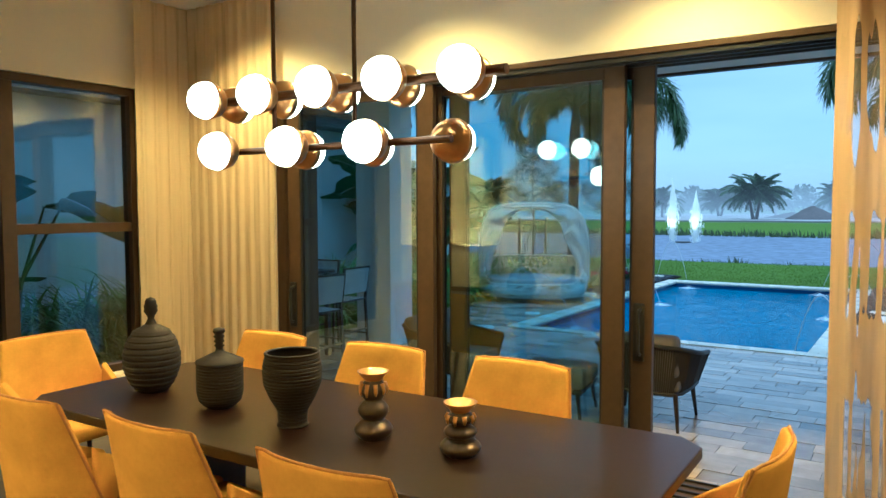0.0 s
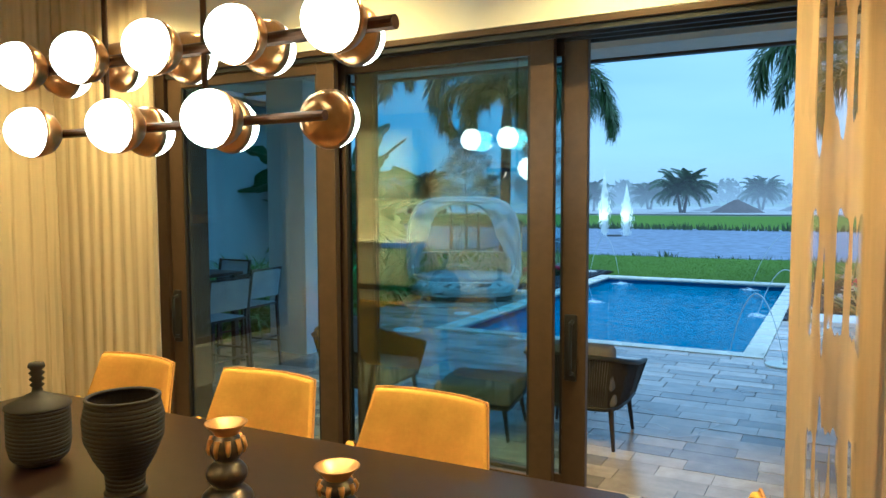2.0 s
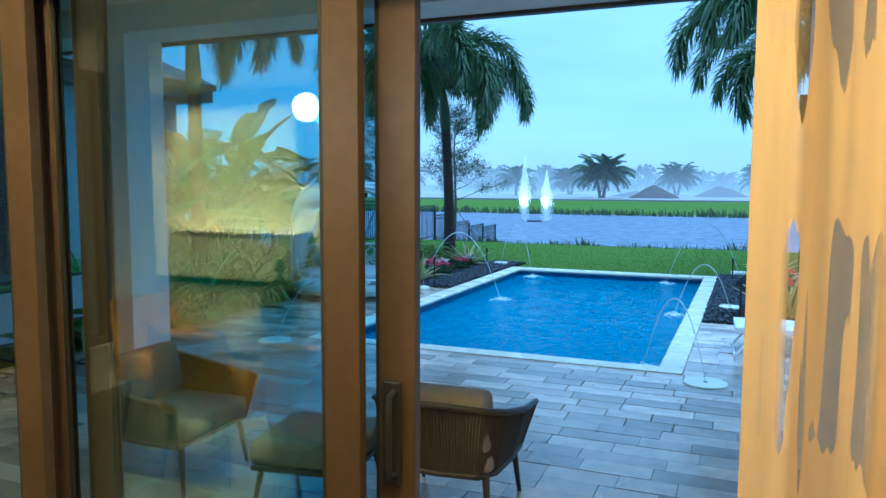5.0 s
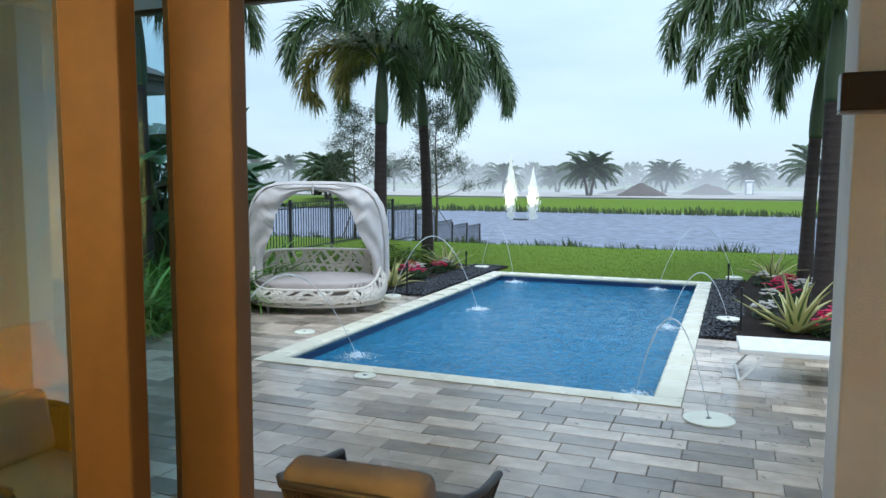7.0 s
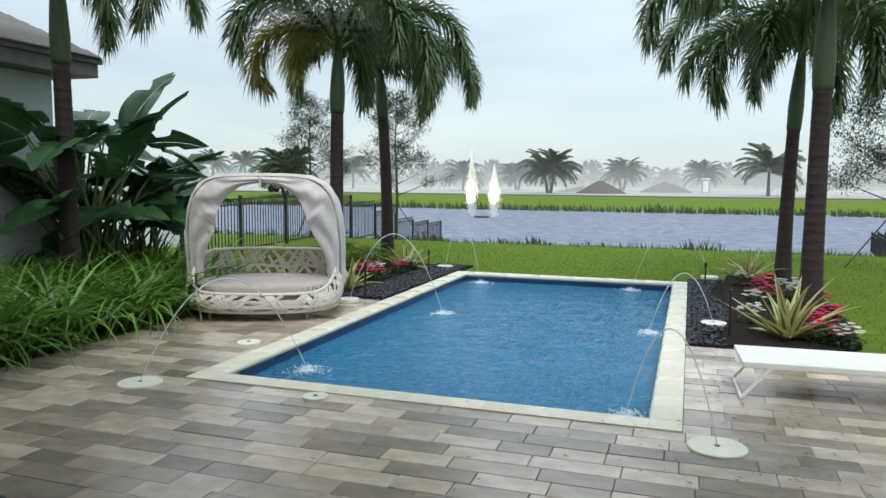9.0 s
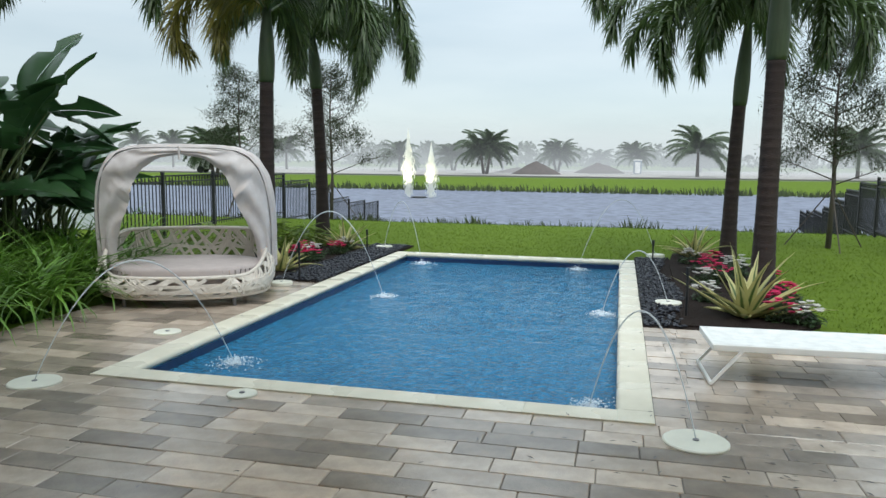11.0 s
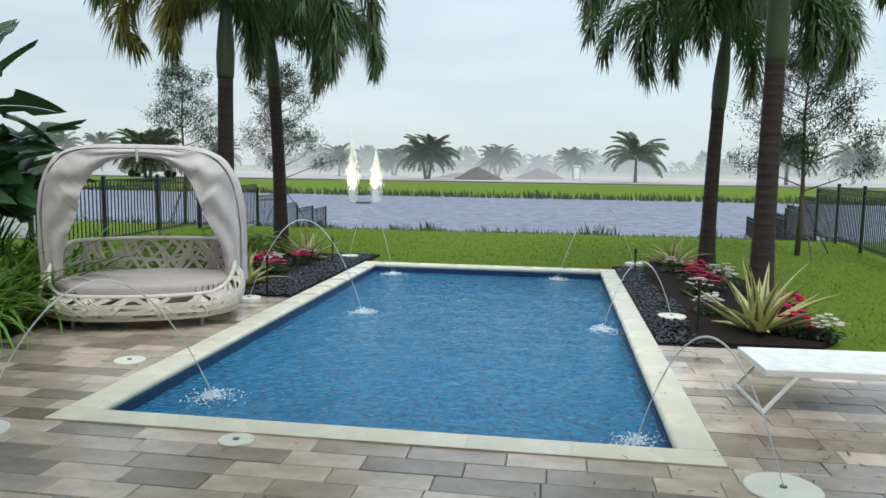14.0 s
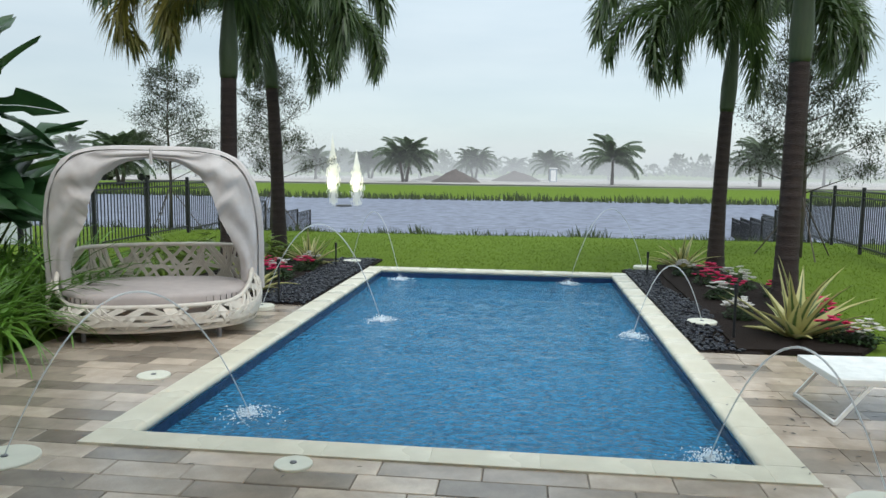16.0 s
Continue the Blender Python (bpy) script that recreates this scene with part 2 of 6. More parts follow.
def sheer_material(name, colour, through, stretch=(8, 8, 0.5)):
    """Thin cloth: diffuse and translucent with a share that is see-through, streaked along its fall."""
    m = material(name, colour, 0.85, colour2=tuple(c * 0.82 for c in colour), scale=1.6, stretch=stretch, bump=0.15, bump_scale=90, mix=0.6)
    n, l = m.node_tree.nodes, m.node_tree.links
    b = n["Principled BSDF"]
    tr, tp, m1, m2 = n.new("ShaderNodeBsdfTranslucent"), n.new("ShaderNodeBsdfTransparent"), n.new("ShaderNodeMixShader"), n.new("ShaderNodeMixShader")
    l.new(b.inputs["Base Color"].links[0].from_socket, tr.inputs["Color"])
    m1.inputs[0].default_value, m2.inputs[0].default_value = 0.4, through
    l.new(b.outputs[0], m1.inputs[1])
    l.new(tr.outputs[0], m1.inputs[2])
    l.new(m1.outputs[0], m2.inputs[1])
    l.new(tp.outputs[0], m2.inputs[2])
    l.new(m2.outputs[0], n["Material Output"].inputs["Surface"])
    return m


M_WALL = material("cream_wall_paint", (0.80, 0.73, 0.59), 0.75, colour2=(0.77, 0.70, 0.56), scale=3, bump=0.08, bump_scale=140)
M_CEIL = material("ceiling_paint", (0.80, 0.78, 0.74), 0.85, colour2=(0.76, 0.74, 0.70), scale=3, bump=0.06, bump_scale=160)
M_STUCCO = material("white_stucco", (0.74, 0.73, 0.71), 0.9, colour2=(0.66, 0.65, 0.63), scale=5, bump=0.35, bump_scale=90)
M_NSTUCCO = material("neighbour_stucco", (0.62, 0.66, 0.68), 0.9, colour2=(0.54, 0.58, 0.60), scale=4, bump=0.35, bump_scale=70)
M_FLOOR = material("porcelain_floor", (0.10, 0.083, 0.070), 0.35, colour2=(0.065, 0.054, 0.046), scale=3, bump=0.02)
M_BRONZE = material("bronze_aluminium", (0.085, 0.052, 0.027), 0.42, metal=0.35, colour2=(0.066, 0.040, 0.021), scale=20, bump=0.03, bump_scale=200)
M_GLASS = glass_material("tinted_glass", (0.76, 0.90, 0.95))
M_GLASS2 = glass_material("window_glass", (0.72, 0.78, 0.78))
M_BLACK = material("black_metal", (0.015, 0.016, 0.018), 0.45, metal=0.2, colour2=(0.022, 0.022, 0.024), scale=12, bump=0.05)
M_PAVER = material("wet_concrete_paver", (0.58, 0.48, 0.385), 0.28, spec=1.0, colour2=(0.21, 0.165, 0.13), scale=5, per_object=0.5, bump=0.09, bump_scale=55, mix=0.9, rough2=0.04)
M_PAVER_I = material("wet_concrete_paver_far", (0.58, 0.48, 0.385), 0.28, spec=1.0, colour2=(0.21, 0.165, 0.13), scale=5, island=0.5, bump=0.09, bump_scale=55, mix=0.9, rough2=0.04)
M_JOINT = material("paver_joint_sand", (0.09, 0.08, 0.07), 0.9, scale=30, bump=0.3)
M_COPING = material("cream_coping_stone", (0.72, 0.68, 0.55), 0.5, colour2=(0.62, 0.58, 0.46), scale=6, per_object=0.015, bump=0.12, bump_scale=120, rough2=0.25)
M_GRASS = material("lawn_soil_green", (0.135, 0.200, 0.020), 0.95, spec=0.1, colour2=(0.085, 0.135, 0.015), scale=25, bump=0.5, bump_scale=120)
M_BLADE = leaf_material("grass_blades", (0.145, 0.215, 0.022), (0.095, 0.15, 0.016), 0.8, 0.3, spec=0.15)
M_MULCH = material("dark_mulch", (0.030, 0.020, 0.016), 0.95, spec=0.15, colour2=(0.012, 0.009, 0.008), scale=60, bump=0.9, bump_scale=90)
M_PEBBLE = material("black_beach_pebble", (0.030, 0.033, 0.045), 0.3, spec=0.3, colour2=(0.014, 0.016, 0.022), scale=30, island=0.5, bump=0.05)
M_BAND = material("navy_waterline_tile", (0.025, 0.05, 0.13), 0.25, colour2=(0.015, 0.03, 0.08), scale=40, bump=0.1)
M_TILE = material("blue_pool_mosaic", (0.10, 0.33, 0.58), 0.3, colour2=(0.06, 0.24, 0.48), scale=30, bump=0.1)
M_DISC = material("ivory_plastic_lid", (0.74, 0.73, 0.62), 0.4, colour2=(0.68, 0.67, 0.57), scale=12, bump=0.04)


def water_material(name, deep, rough, scale, strength, clear=0.0, distance=0.05, detail=3.0):
    """Rippled water: tinted body, glossy skin; a share lets the floor below show."""
    m = bpy.data.materials.new(name)
    m.use_nodes = True
    n, l = m.node_tree.nodes, m.node_tree.links
    b = n["Principled BSDF"]
    b.inputs["Base Color"].default_value = (*deep, 1)
    b.inputs["Roughness"].default_value = rough
    b.inputs["IOR"].default_value = 1.33 if rough < 0.3 else 1.2
    tc = n.new("ShaderNodeTexCoord")
    no = n.new("ShaderNodeTexNoise")
    no.inputs["Scale"].default_value, no.inputs["Detail"].default_value = scale, detail
    no2 = n.new("ShaderNodeTexVoronoi")
    no2.inputs["Scale"].default_value = scale * 1.7
    l.new(tc.outputs["Object"], no.inputs["Vector"])
    l.new(tc.outputs["Object"], no2.inputs["Vector"])
    mu = n.new("ShaderNodeMath")
    mu.operation = "MULTIPLY_ADD"
    mu.inputs[1].default_value = 0.5
    l.new(no2.outputs["Distance"], mu.inputs[0])
    l.new(no.outputs[0], mu.inputs[2])
    bp = n.new("ShaderNodeBump")
    bp.inputs["Strength"].default_value, bp.inputs["Distance"].default_value = strength, distance
    l.new(mu.outputs[0], bp.inputs["Height"])
    l.new(bp.outputs[0], b.inputs["Normal"])
    # ripple shading put into the colour too: lighter crests, darker troughs
    ra = n.new("ShaderNodeValToRGB")
    ra.color_ramp.elements[0].position, ra.color_ramp.elements[0].color = 0.35, (*[c * 0.66 for c in deep], 1)
    ra.color_ramp.elements[1].position, ra.color_ramp.elements[1].color = 0.65, (*[min(1, c * 1.28) for c in deep], 1)
    l.new(no.outputs[0], ra.inputs[0])
    l.new(ra.outputs[0], b.inputs["Base Color"])
    if clear:
        tp, ms = n.new("ShaderNodeBsdfTransparent"), n.new("ShaderNodeMixShader")
        tp.inputs["Color"].default_value = (0.75, 0.92, 1.0, 1)
        ms.inputs[0].default_value = clear
        l.new(b.outputs[0], ms.inputs[1])
        l.new(tp.outputs[0], ms.inputs[2])
        l.new(ms.outputs[0], n["Material Output"].inputs["Surface"])
    return m


def stroke_cloth(name, colour, sheer, lo, hi, band=False):
    """Brush-stroke sheer curtain: dense woven strokes along the fall, thin see-through cloth between them."""
    m = material(name, colour, 0.85, colour2=tuple(c * 0.86 for c in colour), scale=1.5, stretch=(14, 14, 0.55), mix=0.5, bump=0.1, bump_scale=120)
    n, l = m.node_tree.nodes, m.node_tree.links
    b = n["Principled BSDF"]
    tr, tp, m1, m2 = n.new("ShaderNodeBsdfTranslucent"), n.new("ShaderNodeBsdfTransparent"), n.new("ShaderNodeMixShader"), n.new("ShaderNodeMixShader")
    l.new(b.inputs["Base Color"].links[0].from_socket, tr.inputs["Color"])
    m1.inputs[0].default_value = 0.35
    l.new(b.outputs[0], m1.inputs[1])
    l.new(tr.outputs[0], m1.inputs[2])
    tc, mp, no, ra = n.new("ShaderNodeTexCoord"), n.new("ShaderNodeMapping"), n.new("ShaderNodeTexNoise"), n.new("ShaderNodeMapRange")
    mp.inputs["Scale"].default_value = (26, 26, 0.9) if band else (22, 22, 0.9)
    no.inputs["Scale"].default_value, no.inputs["Detail"].default_value = 1.0, 1.5
    ra.inputs["From Min"].default_value, ra.inputs["From Max"].default_value = lo, hi
    ra.inputs["To Min"].default_value, ra.inputs["To Max"].default_value = 0.04, sheer
    l.new(tc.outputs["Object"], mp.inputs["Vector"])
    l.new(mp.outputs[0], no.inputs["Vector"])
    l.new(no.outputs[0], ra.inputs["Value"])
    share = ra.outputs[0]
    if band:
        # slits in tall groups down one band near the leading edge, only hinted elsewhere
        sp, at, cr = n.new("ShaderNodeSeparateXYZ"), n.new("ShaderNodeMapRange"), n.new("ShaderNodeValToRGB")
        l.new(tc.outputs["Object"], sp.inputs[0])
        at.inputs["From Min"].default_value, at.inputs["From Max"].default_value = -0.46, 1.14
        l.new(sp.outputs[0], at.inputs["Value"])
        cr.color_ramp.elements[0].position, cr.color_ramp.elements[0].color = 0.045, (0.1, 0.1, 0.1, 1)
        cr.color_ramp.elements[1].position, cr.color_ramp.elements[1].color = 0.055, (1, 1, 1, 1)
        for q, g in ((0.15, 1.0), (0.165, 0.06)):
            cr.color_ramp.elements.new(q).color = (g, g, g, 1)
        l.new(at.outputs[0], cr.inputs[0])
        ph, sn, vr = n.new("ShaderNodeMath"), n.new("ShaderNodeMath"), n.new("ShaderNodeMapRange")
        ph.operation, sn.operation = "MULTIPLY_ADD", "SINE"
        ph.inputs[1].default_value, ph.inputs[2].default_value = 7.2, -9.2
        vr.inputs["From Min"].default_value, vr.inputs["From Max"].default_value = -1.0, 0.1
        vr.inputs["To Min"].default_value, vr.inputs["To Max"].default_value = -0.22, 0.03
        l.new(sp.outputs[2], ph.inputs[0])
        l.new(ph.outputs[0], sn.inputs[0])
        l.new(sn.outputs[0], vr.inputs["Value"])
        lift, mu = n.new("ShaderNodeMath"), n.new("ShaderNodeMath")
        lift.operation, mu.operation = "ADD", "MULTIPLY"
        l.new(no.outputs[0], lift.inputs[0])
        l.new(vr.outputs[0], lift.inputs[1])
        l.new(lift.outputs[0], ra.inputs["Value"])
        l.new(share, mu.inputs[0])
        l.new(cr.outputs[0], mu.inputs[1])
        share = mu.outputs[0]
    l.new(share, m2.inputs[0])
    l.new(m1.outputs[0], m2.inputs[1])
    l.new(tp.outputs[0], m2.inputs[2])
    l.new(m2.outputs[0], n["Material Output"].inputs["Surface"])
    return m


M_WATER = water_material("pool_water", (0.03, 0.22, 0.42), 0.05, 15.0, 1.0, clear=0.25, distance=0.05)
M_LAKE = water_material("lake_water", (0.175, 0.19, 0.25), 0.5, 1.6, 0.4, distance=0.08)
M_CURTAIN = stroke_cloth("brush_stroke_curtain", (0.76, 0.62, 0.38), 0.2, 0.60, 0.66)
M_SHEER = stroke_cloth("brush_stroke_sheer", (0.72, 0.51, 0.25), 0.75, 0.53, 0.545, band=True)
M_TABLE = material("espresso_wood", (0.024, 0.011, 0.007), 0.34, colour2=(0.013, 0.006, 0.004), scale=4, stretch=(0.6, 8, 8), bump=0.05, bump_scale=40, coat=0.05, spec=0.35)
M_MUSTARD = material("mustard_upholstery", (0.68, 0.375, 0.003), 0.85, colour2=(0.62, 0.33, 0.003), scale=60, bump=0.18, bump_scale=500, spec=0.15)
M_PIPING = material("mustard_piping", (0.55, 0.26, 0.014), 0.8, scale=60, bump=0.2, bump_scale=400)
M_DARKLEG = material("dark_wood_leg", (0.035, 0.022, 0.016), 0.4, scale=10, bump=0.05)
M_CLAY = material("dark_ribbed_ceramic", (0.032, 0.025, 0.022), 0.6, spec=0.25, colour2=(0.022, 0.017, 0.015), scale=25, bump=0.1, bump_scale=200)
M_PEWTER = material("antique_pewter", (0.16, 0.13, 0.11), 0.28, metal=0.85, colour2=(0.07, 0.055, 0.05), scale=14, bump=0.06)
M_GOLD = material("gold_drip_glaze", (0.75, 0.42, 0.10), 0.3, metal=0.8, colour2=(0.60, 0.32, 0.07), scale=20, bump=0.05)
M_BRASS = material("aged_brass", (0.62, 0.36, 0.12), 0.28, metal=1.0, colour2=(0.46, 0.25, 0.08), scale=20, bump=0.02)
M_RAIL = material("brown_bronze_rail", (0.12, 0.065, 0.035), 0.35, metal=0.9, scale=25, bump=0.02)
M_GLOBE = glow_material("lit_opal_glass", (1.0, 0.76, 0.40), 16.0)
M_LAMP = glow_material("lit_lamp_lens", (1.0, 0.80, 0.52), 12.0)
M_PALMTRUNK = material("ringed_palm_trunk", (0.040, 0.024, 0.019), 0.8, colour2=(0.017, 0.010, 0.009), scale=2.2, stretch=(1.5, 1.5, 9), bump=0.6, bump_scale=12, mix=0.6)
M_SHAFT = material("green_crownshaft", (0.060, 0.088, 0.036), 0.5, colour2=(0.034, 0.052, 0.02), scale=5, stretch=(3, 3, 0.5), bump=0.1)
M_FROND = leaf_material("palm_leaflet", (0.10, 0.15, 0.05), (0.05, 0.085, 0.028), 0.4, 0.3, 0.45)
M_FRONDOLD = leaf_material("yellowing_palm_leaflet", (0.25, 0.20, 0.035), (0.11, 0.12, 0.025), 0.45, 0.25, 0.4)
M_LILY = leaf_material("strap_leaf_green", (0.15, 0.29, 0.04), (0.075, 0.16, 0.025), 0.35, 0.25, 0.4)
M_BOP = leaf_material("paddle_leaf_green", (0.06, 0.135, 0.045), (0.03, 0.08, 0.03), 0.35, 0.2, 0.2)
M_STALK = material("green_stalk", (0.11, 0.15, 0.05), 0.5, scale=8, bump=0.05)
M_AGAVE = leaf_material("striped_agave_leaf", (0.085, 0.15, 0.04), (0.06, 0.11, 0.03), 0.4, 0.2, 0.15, stripe=(0.50, 0.47, 0.20))
M_FLOWERLEAF = leaf_material("bedding_leaf", (0.05, 0.10, 0.03), (0.03, 0.06, 0.02), 0.5, 0.2, 0.3)
M_PINK = leaf_material("pink_petal", (0.78, 0.04, 0.18), (0.62, 0.02, 0.10), 0.5, 0.3, 0.3)
M_WHITEP = leaf_material("white_petal", (0.78, 0.77, 0.72), (0.66, 0.62, 0.60), 0.5, 0.3, 0.1)
M_OAKLEAF = leaf_material("oak_leaf", (0.085, 0.105, 0.06), (0.045, 0.06, 0.035), 0.55, 0.25, 0.4)
M_BARK = material("grey_bark", (0.12, 0.10, 0.085), 0.9, scale=12, stretch=(2, 2, 0.6), bump=0.6, bump_scale=30)
M_SHRUB = leaf_material("bright_shrub_leaf", (0.17, 0.24, 0.03), (0.08, 0.13, 0.02), 0.5, 0.3, 0.4)
M_REED = leaf_material("shore_reed", (0.085, 0.11, 0.04), (0.045, 0.065, 0.025), 0.7, 0.2, 0.4)
M_FARLEAF = leaf_material("far_palm_leaf", (0.085, 0.125, 0.055), (0.055, 0.085, 0.04), 0.6, 0.2, 0.3)
M_WICKER = material("cream_flat_wicker", (0.66, 0.61, 0.54), 0.6, colour2=(0.52, 0.47, 0.41), scale=14, bump=0.15, bump_scale=150)
M_CUSHION = material("grey_beige_cushion", (0.44, 0.38, 0.36), 0.85, colour2=(0.38, 0.33, 0.31), scale=10, bump=0.12, bump_scale=300)
M_CANOPY = material("pale_canopy_cloth", (0.64, 0.60, 0.59), 0.9, colour2=(0.52, 0.47, 0.45), scale=6, bump=0.15, bump_scale=220)
M_WHITE = material("white_powder_coat", (0.80, 0.80, 0.78), 0.4, colour2=(0.76, 0.76, 0.74), scale=10, bump=0.03)
M_SLING = material("white_sling_mesh", (0.78, 0.79, 0.77), 0.7, colour2=(0.70, 0.71, 0.69), scale=80, bump=0.2, bump_scale=600)
M_ROPE = material("dark_woven_rope", (0.045, 0.036, 0.030), 0.8, colour2=(0.03, 0.024, 0.02), scale=60, bump=0.3, bump_scale=300)
M_OCUSH = material("taupe_outdoor_cushion", (0.20, 0.17, 0.15), 0.9, colour2=(0.16, 0.135, 0.12), scale=12, bump=0.15, bump_scale=400)
M_BARFRAME = material("charcoal_aluminium", (0.04, 0.035, 0.033), 0.5, metal=0.3, scale=20, bump=0.03)
M_BARSLING = material("pale_grey_sling", (0.50, 0.52, 0.55), 0.75, colour2=(0.44, 0.46, 0.49), scale=60, bump=0.2, bump_scale=500)
M_ROOF = material("grey_roof_tile", (0.16, 0.14, 0.13), 0.8, colour2=(0.10, 0.09, 0.085), scale=8, per_object=0.2, bump=0.2)
M_TRIM = material("taupe_eave_trim", (0.20, 0.18, 0.17), 0.6, scale=8, bump=0.05)
M_JET = sheer_material("clear_water_jet", (0.86, 0.89, 0.92), 0.35)
M_FOAM = material("white_water_foam", (0.80, 0.86, 0.90), 0.5, colour2=(0.6, 0.72, 0.8), scale=40, bump=0.5)
M_SPRAY = material("white_fountain_spray", (0.85, 0.86, 0.80), 0.7, colour2=(0.75, 0.76, 0.70), scale=6)
M_CABINET = material("cream_cabinet_paint", (0.66, 0.62, 0.52), 0.45, colour2=(0.62, 0.58, 0.48), scale=5, bump=0.02)
M_COUNTER = material("pale_quartz", (0.70, 0.68, 0.62), 0.2, colour2=(0.6, 0.58, 0.53), scale=10)
M_SITE = material("wet_building_site_sand", (0.40, 0.37, 0.34), 0.7, colour2=(0.28, 0.25, 0.23), scale=0.3, bump=0.3, bump_scale=4)
M_MOUND = material("dark_soil_heap", (0.10, 0.075, 0.065), 0.95, colour2=(0.06, 0.045, 0.04), scale=2.5, bump=0.8, bump_scale=6)
M_BLUEP = material("blue_grey_plastic", (0.16, 0.22, 0.30), 0.5, scale=5)
M_SCREEN = material("black_screen", (0.008, 0.008, 0.009), 0.3, scale=5)
M_SILVER = material("grey_screen_frame", (0.22, 0.22, 0.24), 0.4, metal=0.5, scale=20)


def haze_sheet_material(name, colour, strength, most, z_top):
    """Thin glowing sheet painting haze over the far shore, densest low down."""
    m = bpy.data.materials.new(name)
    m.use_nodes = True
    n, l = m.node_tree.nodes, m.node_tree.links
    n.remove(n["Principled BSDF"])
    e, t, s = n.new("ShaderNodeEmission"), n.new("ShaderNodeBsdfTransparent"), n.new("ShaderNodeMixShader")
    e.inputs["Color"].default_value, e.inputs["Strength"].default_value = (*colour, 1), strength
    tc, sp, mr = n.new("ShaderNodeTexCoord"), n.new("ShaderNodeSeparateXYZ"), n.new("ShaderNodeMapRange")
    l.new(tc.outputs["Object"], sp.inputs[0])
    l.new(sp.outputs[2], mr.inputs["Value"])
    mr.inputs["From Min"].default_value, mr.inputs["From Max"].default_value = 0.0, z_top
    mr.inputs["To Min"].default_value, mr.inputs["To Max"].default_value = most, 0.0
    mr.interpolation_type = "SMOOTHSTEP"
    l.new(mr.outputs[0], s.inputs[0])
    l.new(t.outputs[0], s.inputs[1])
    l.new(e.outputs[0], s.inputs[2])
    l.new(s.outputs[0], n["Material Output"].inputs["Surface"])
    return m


# ---- the house ----
DOOR_Y = 5.25
WALL_Y = 5.0
X_L, X_R, Y_B = -5.40, 3.4, -3.4


def structure(name, bm, mat, label, category):
    return tagged(part(name, bm, mat), label, category, kind="structure")


K_X, K_Y = -12.0, 2.1
structure("floor", prism([(X_L - 0.2, WALL_Y), (X_L - 0.2, K_Y), (K_X, K_Y), (K_X, Y_B), (X_R, Y_B), (X_R, WALL_Y)], -0.2, FLOOR), M_FLOOR, "dark polished stone floor of the dining room and kitchen", "floor")
structure("ceiling", box(K_X - 0.2, Y_B - 0.2, CEIL, X_R + 0.2, DOOR_Y + 0.15, CEIL + 0.2), M_CEIL, "flat cream painted dining room ceiling", "ceiling")
W_Y0, W_Y1, W_Z0, W_Z1 = 2.55, 4.48, 0.50, 2.76
structure("wall_west", wall_holes("x", X_L - 0.2, 0.2, K_Y, DOOR_Y + 0.15, 0.0, CEIL, [(W_Y0, W_Y1, W_Z0, W_Z1)]), M_WALL, "cream painted wall with a tall dark framed window", "wall")
structure("wall_kitchen_north", box(K_X, K_Y, 0.0, X_L - 0.202, K_Y + 0.2, CEIL), M_WALL, "plain cream painted kitchen wall", "wall")
structure("wall_kitchen_west", box(K_X - 0.2, Y_B, 0.0, K_X, K_Y + 0.2, CEIL), M_WALL, "plain cream painted kitchen wall", "wall")
structure("wall_north", wall_holes("y", WALL_Y, 0.46, X_L, X_R, 0.0, CEIL, [(-4.39, 1.6, 0.0, 2.70)]), M_WALL, "cream painted wall above the wide sliding doors", "wall")
structure("wall_east", box(X_R, Y_B, 0.0, X_R + 0.2, DOOR_Y + 0.15, CEIL), M_WALL, "plain cream painted wall", "wall")
structure("wall_south", box(K_X - 0.2, Y_B - 0.2, 0.0, X_R + 0.2, Y_B, CEIL), M_WALL, "plain cream painted wall behind the kitchen", "wall")

# covered terrace
L_X0, L_X1, L_Y1, L_Z = -7.2, 3.6, 8.80, 3.48
structure("terrace_ceiling", box(L_X0, DOOR_Y + 0.15, L_Z, L_X1, L_Y1, L_Z + 0.2), M_STUCCO, "smooth pale ceiling over the covered terrace", "ceiling")
structure("terrace_beam", box(L_X0, L_Y1 - 0.5, 3.22, L_X1, L_Y1, L_Z - 0.002), M_STUCCO, "pale stucco beam along the terrace edge", "beam")
structure("terrace_fascia", box(L_X0, L_Y1, 3.19, L_X1, L_Y1 + 0.10, 3.85, 0.02), M_BRONZE, "dark metal fascia under the roof edge", "fascia")
structure("terrace_side_beam", box(L_X0, DOOR_Y + 0.152, 3.22, L_X0 + 0.45, L_Y1 - 0.502, L_Z - 0.002), M_STUCCO, "pale stucco side beam of the covered terrace", "beam")
structure("wall_facade_east", box(X_R + 0.205, DOOR_Y - 0.05, -0.05, 8.0, DOOR_Y + 0.15, L_Z), M_STUCCO, "pale stucco outside wall of the house", "wall")
structure("column_1", box(-0.12, 8.30, -0.02, 0.60, 8.78, 3.218, 0.01), M_STUCCO, "square pale stucco terrace column", "column")
structure("column_2", box(-6.36, 8.30, -0.02, -5.80, 8.78, 3.218, 0.01), M_STUCCO, "square pale stucco terrace column", "column")

# ---- ground, pool, deck ----
P_X0, P_X1, P_Y0, P_Y1 = -5.08, -1.25, 10.75, 18.57
COPE = 0.24
WATER_Z = -0.13


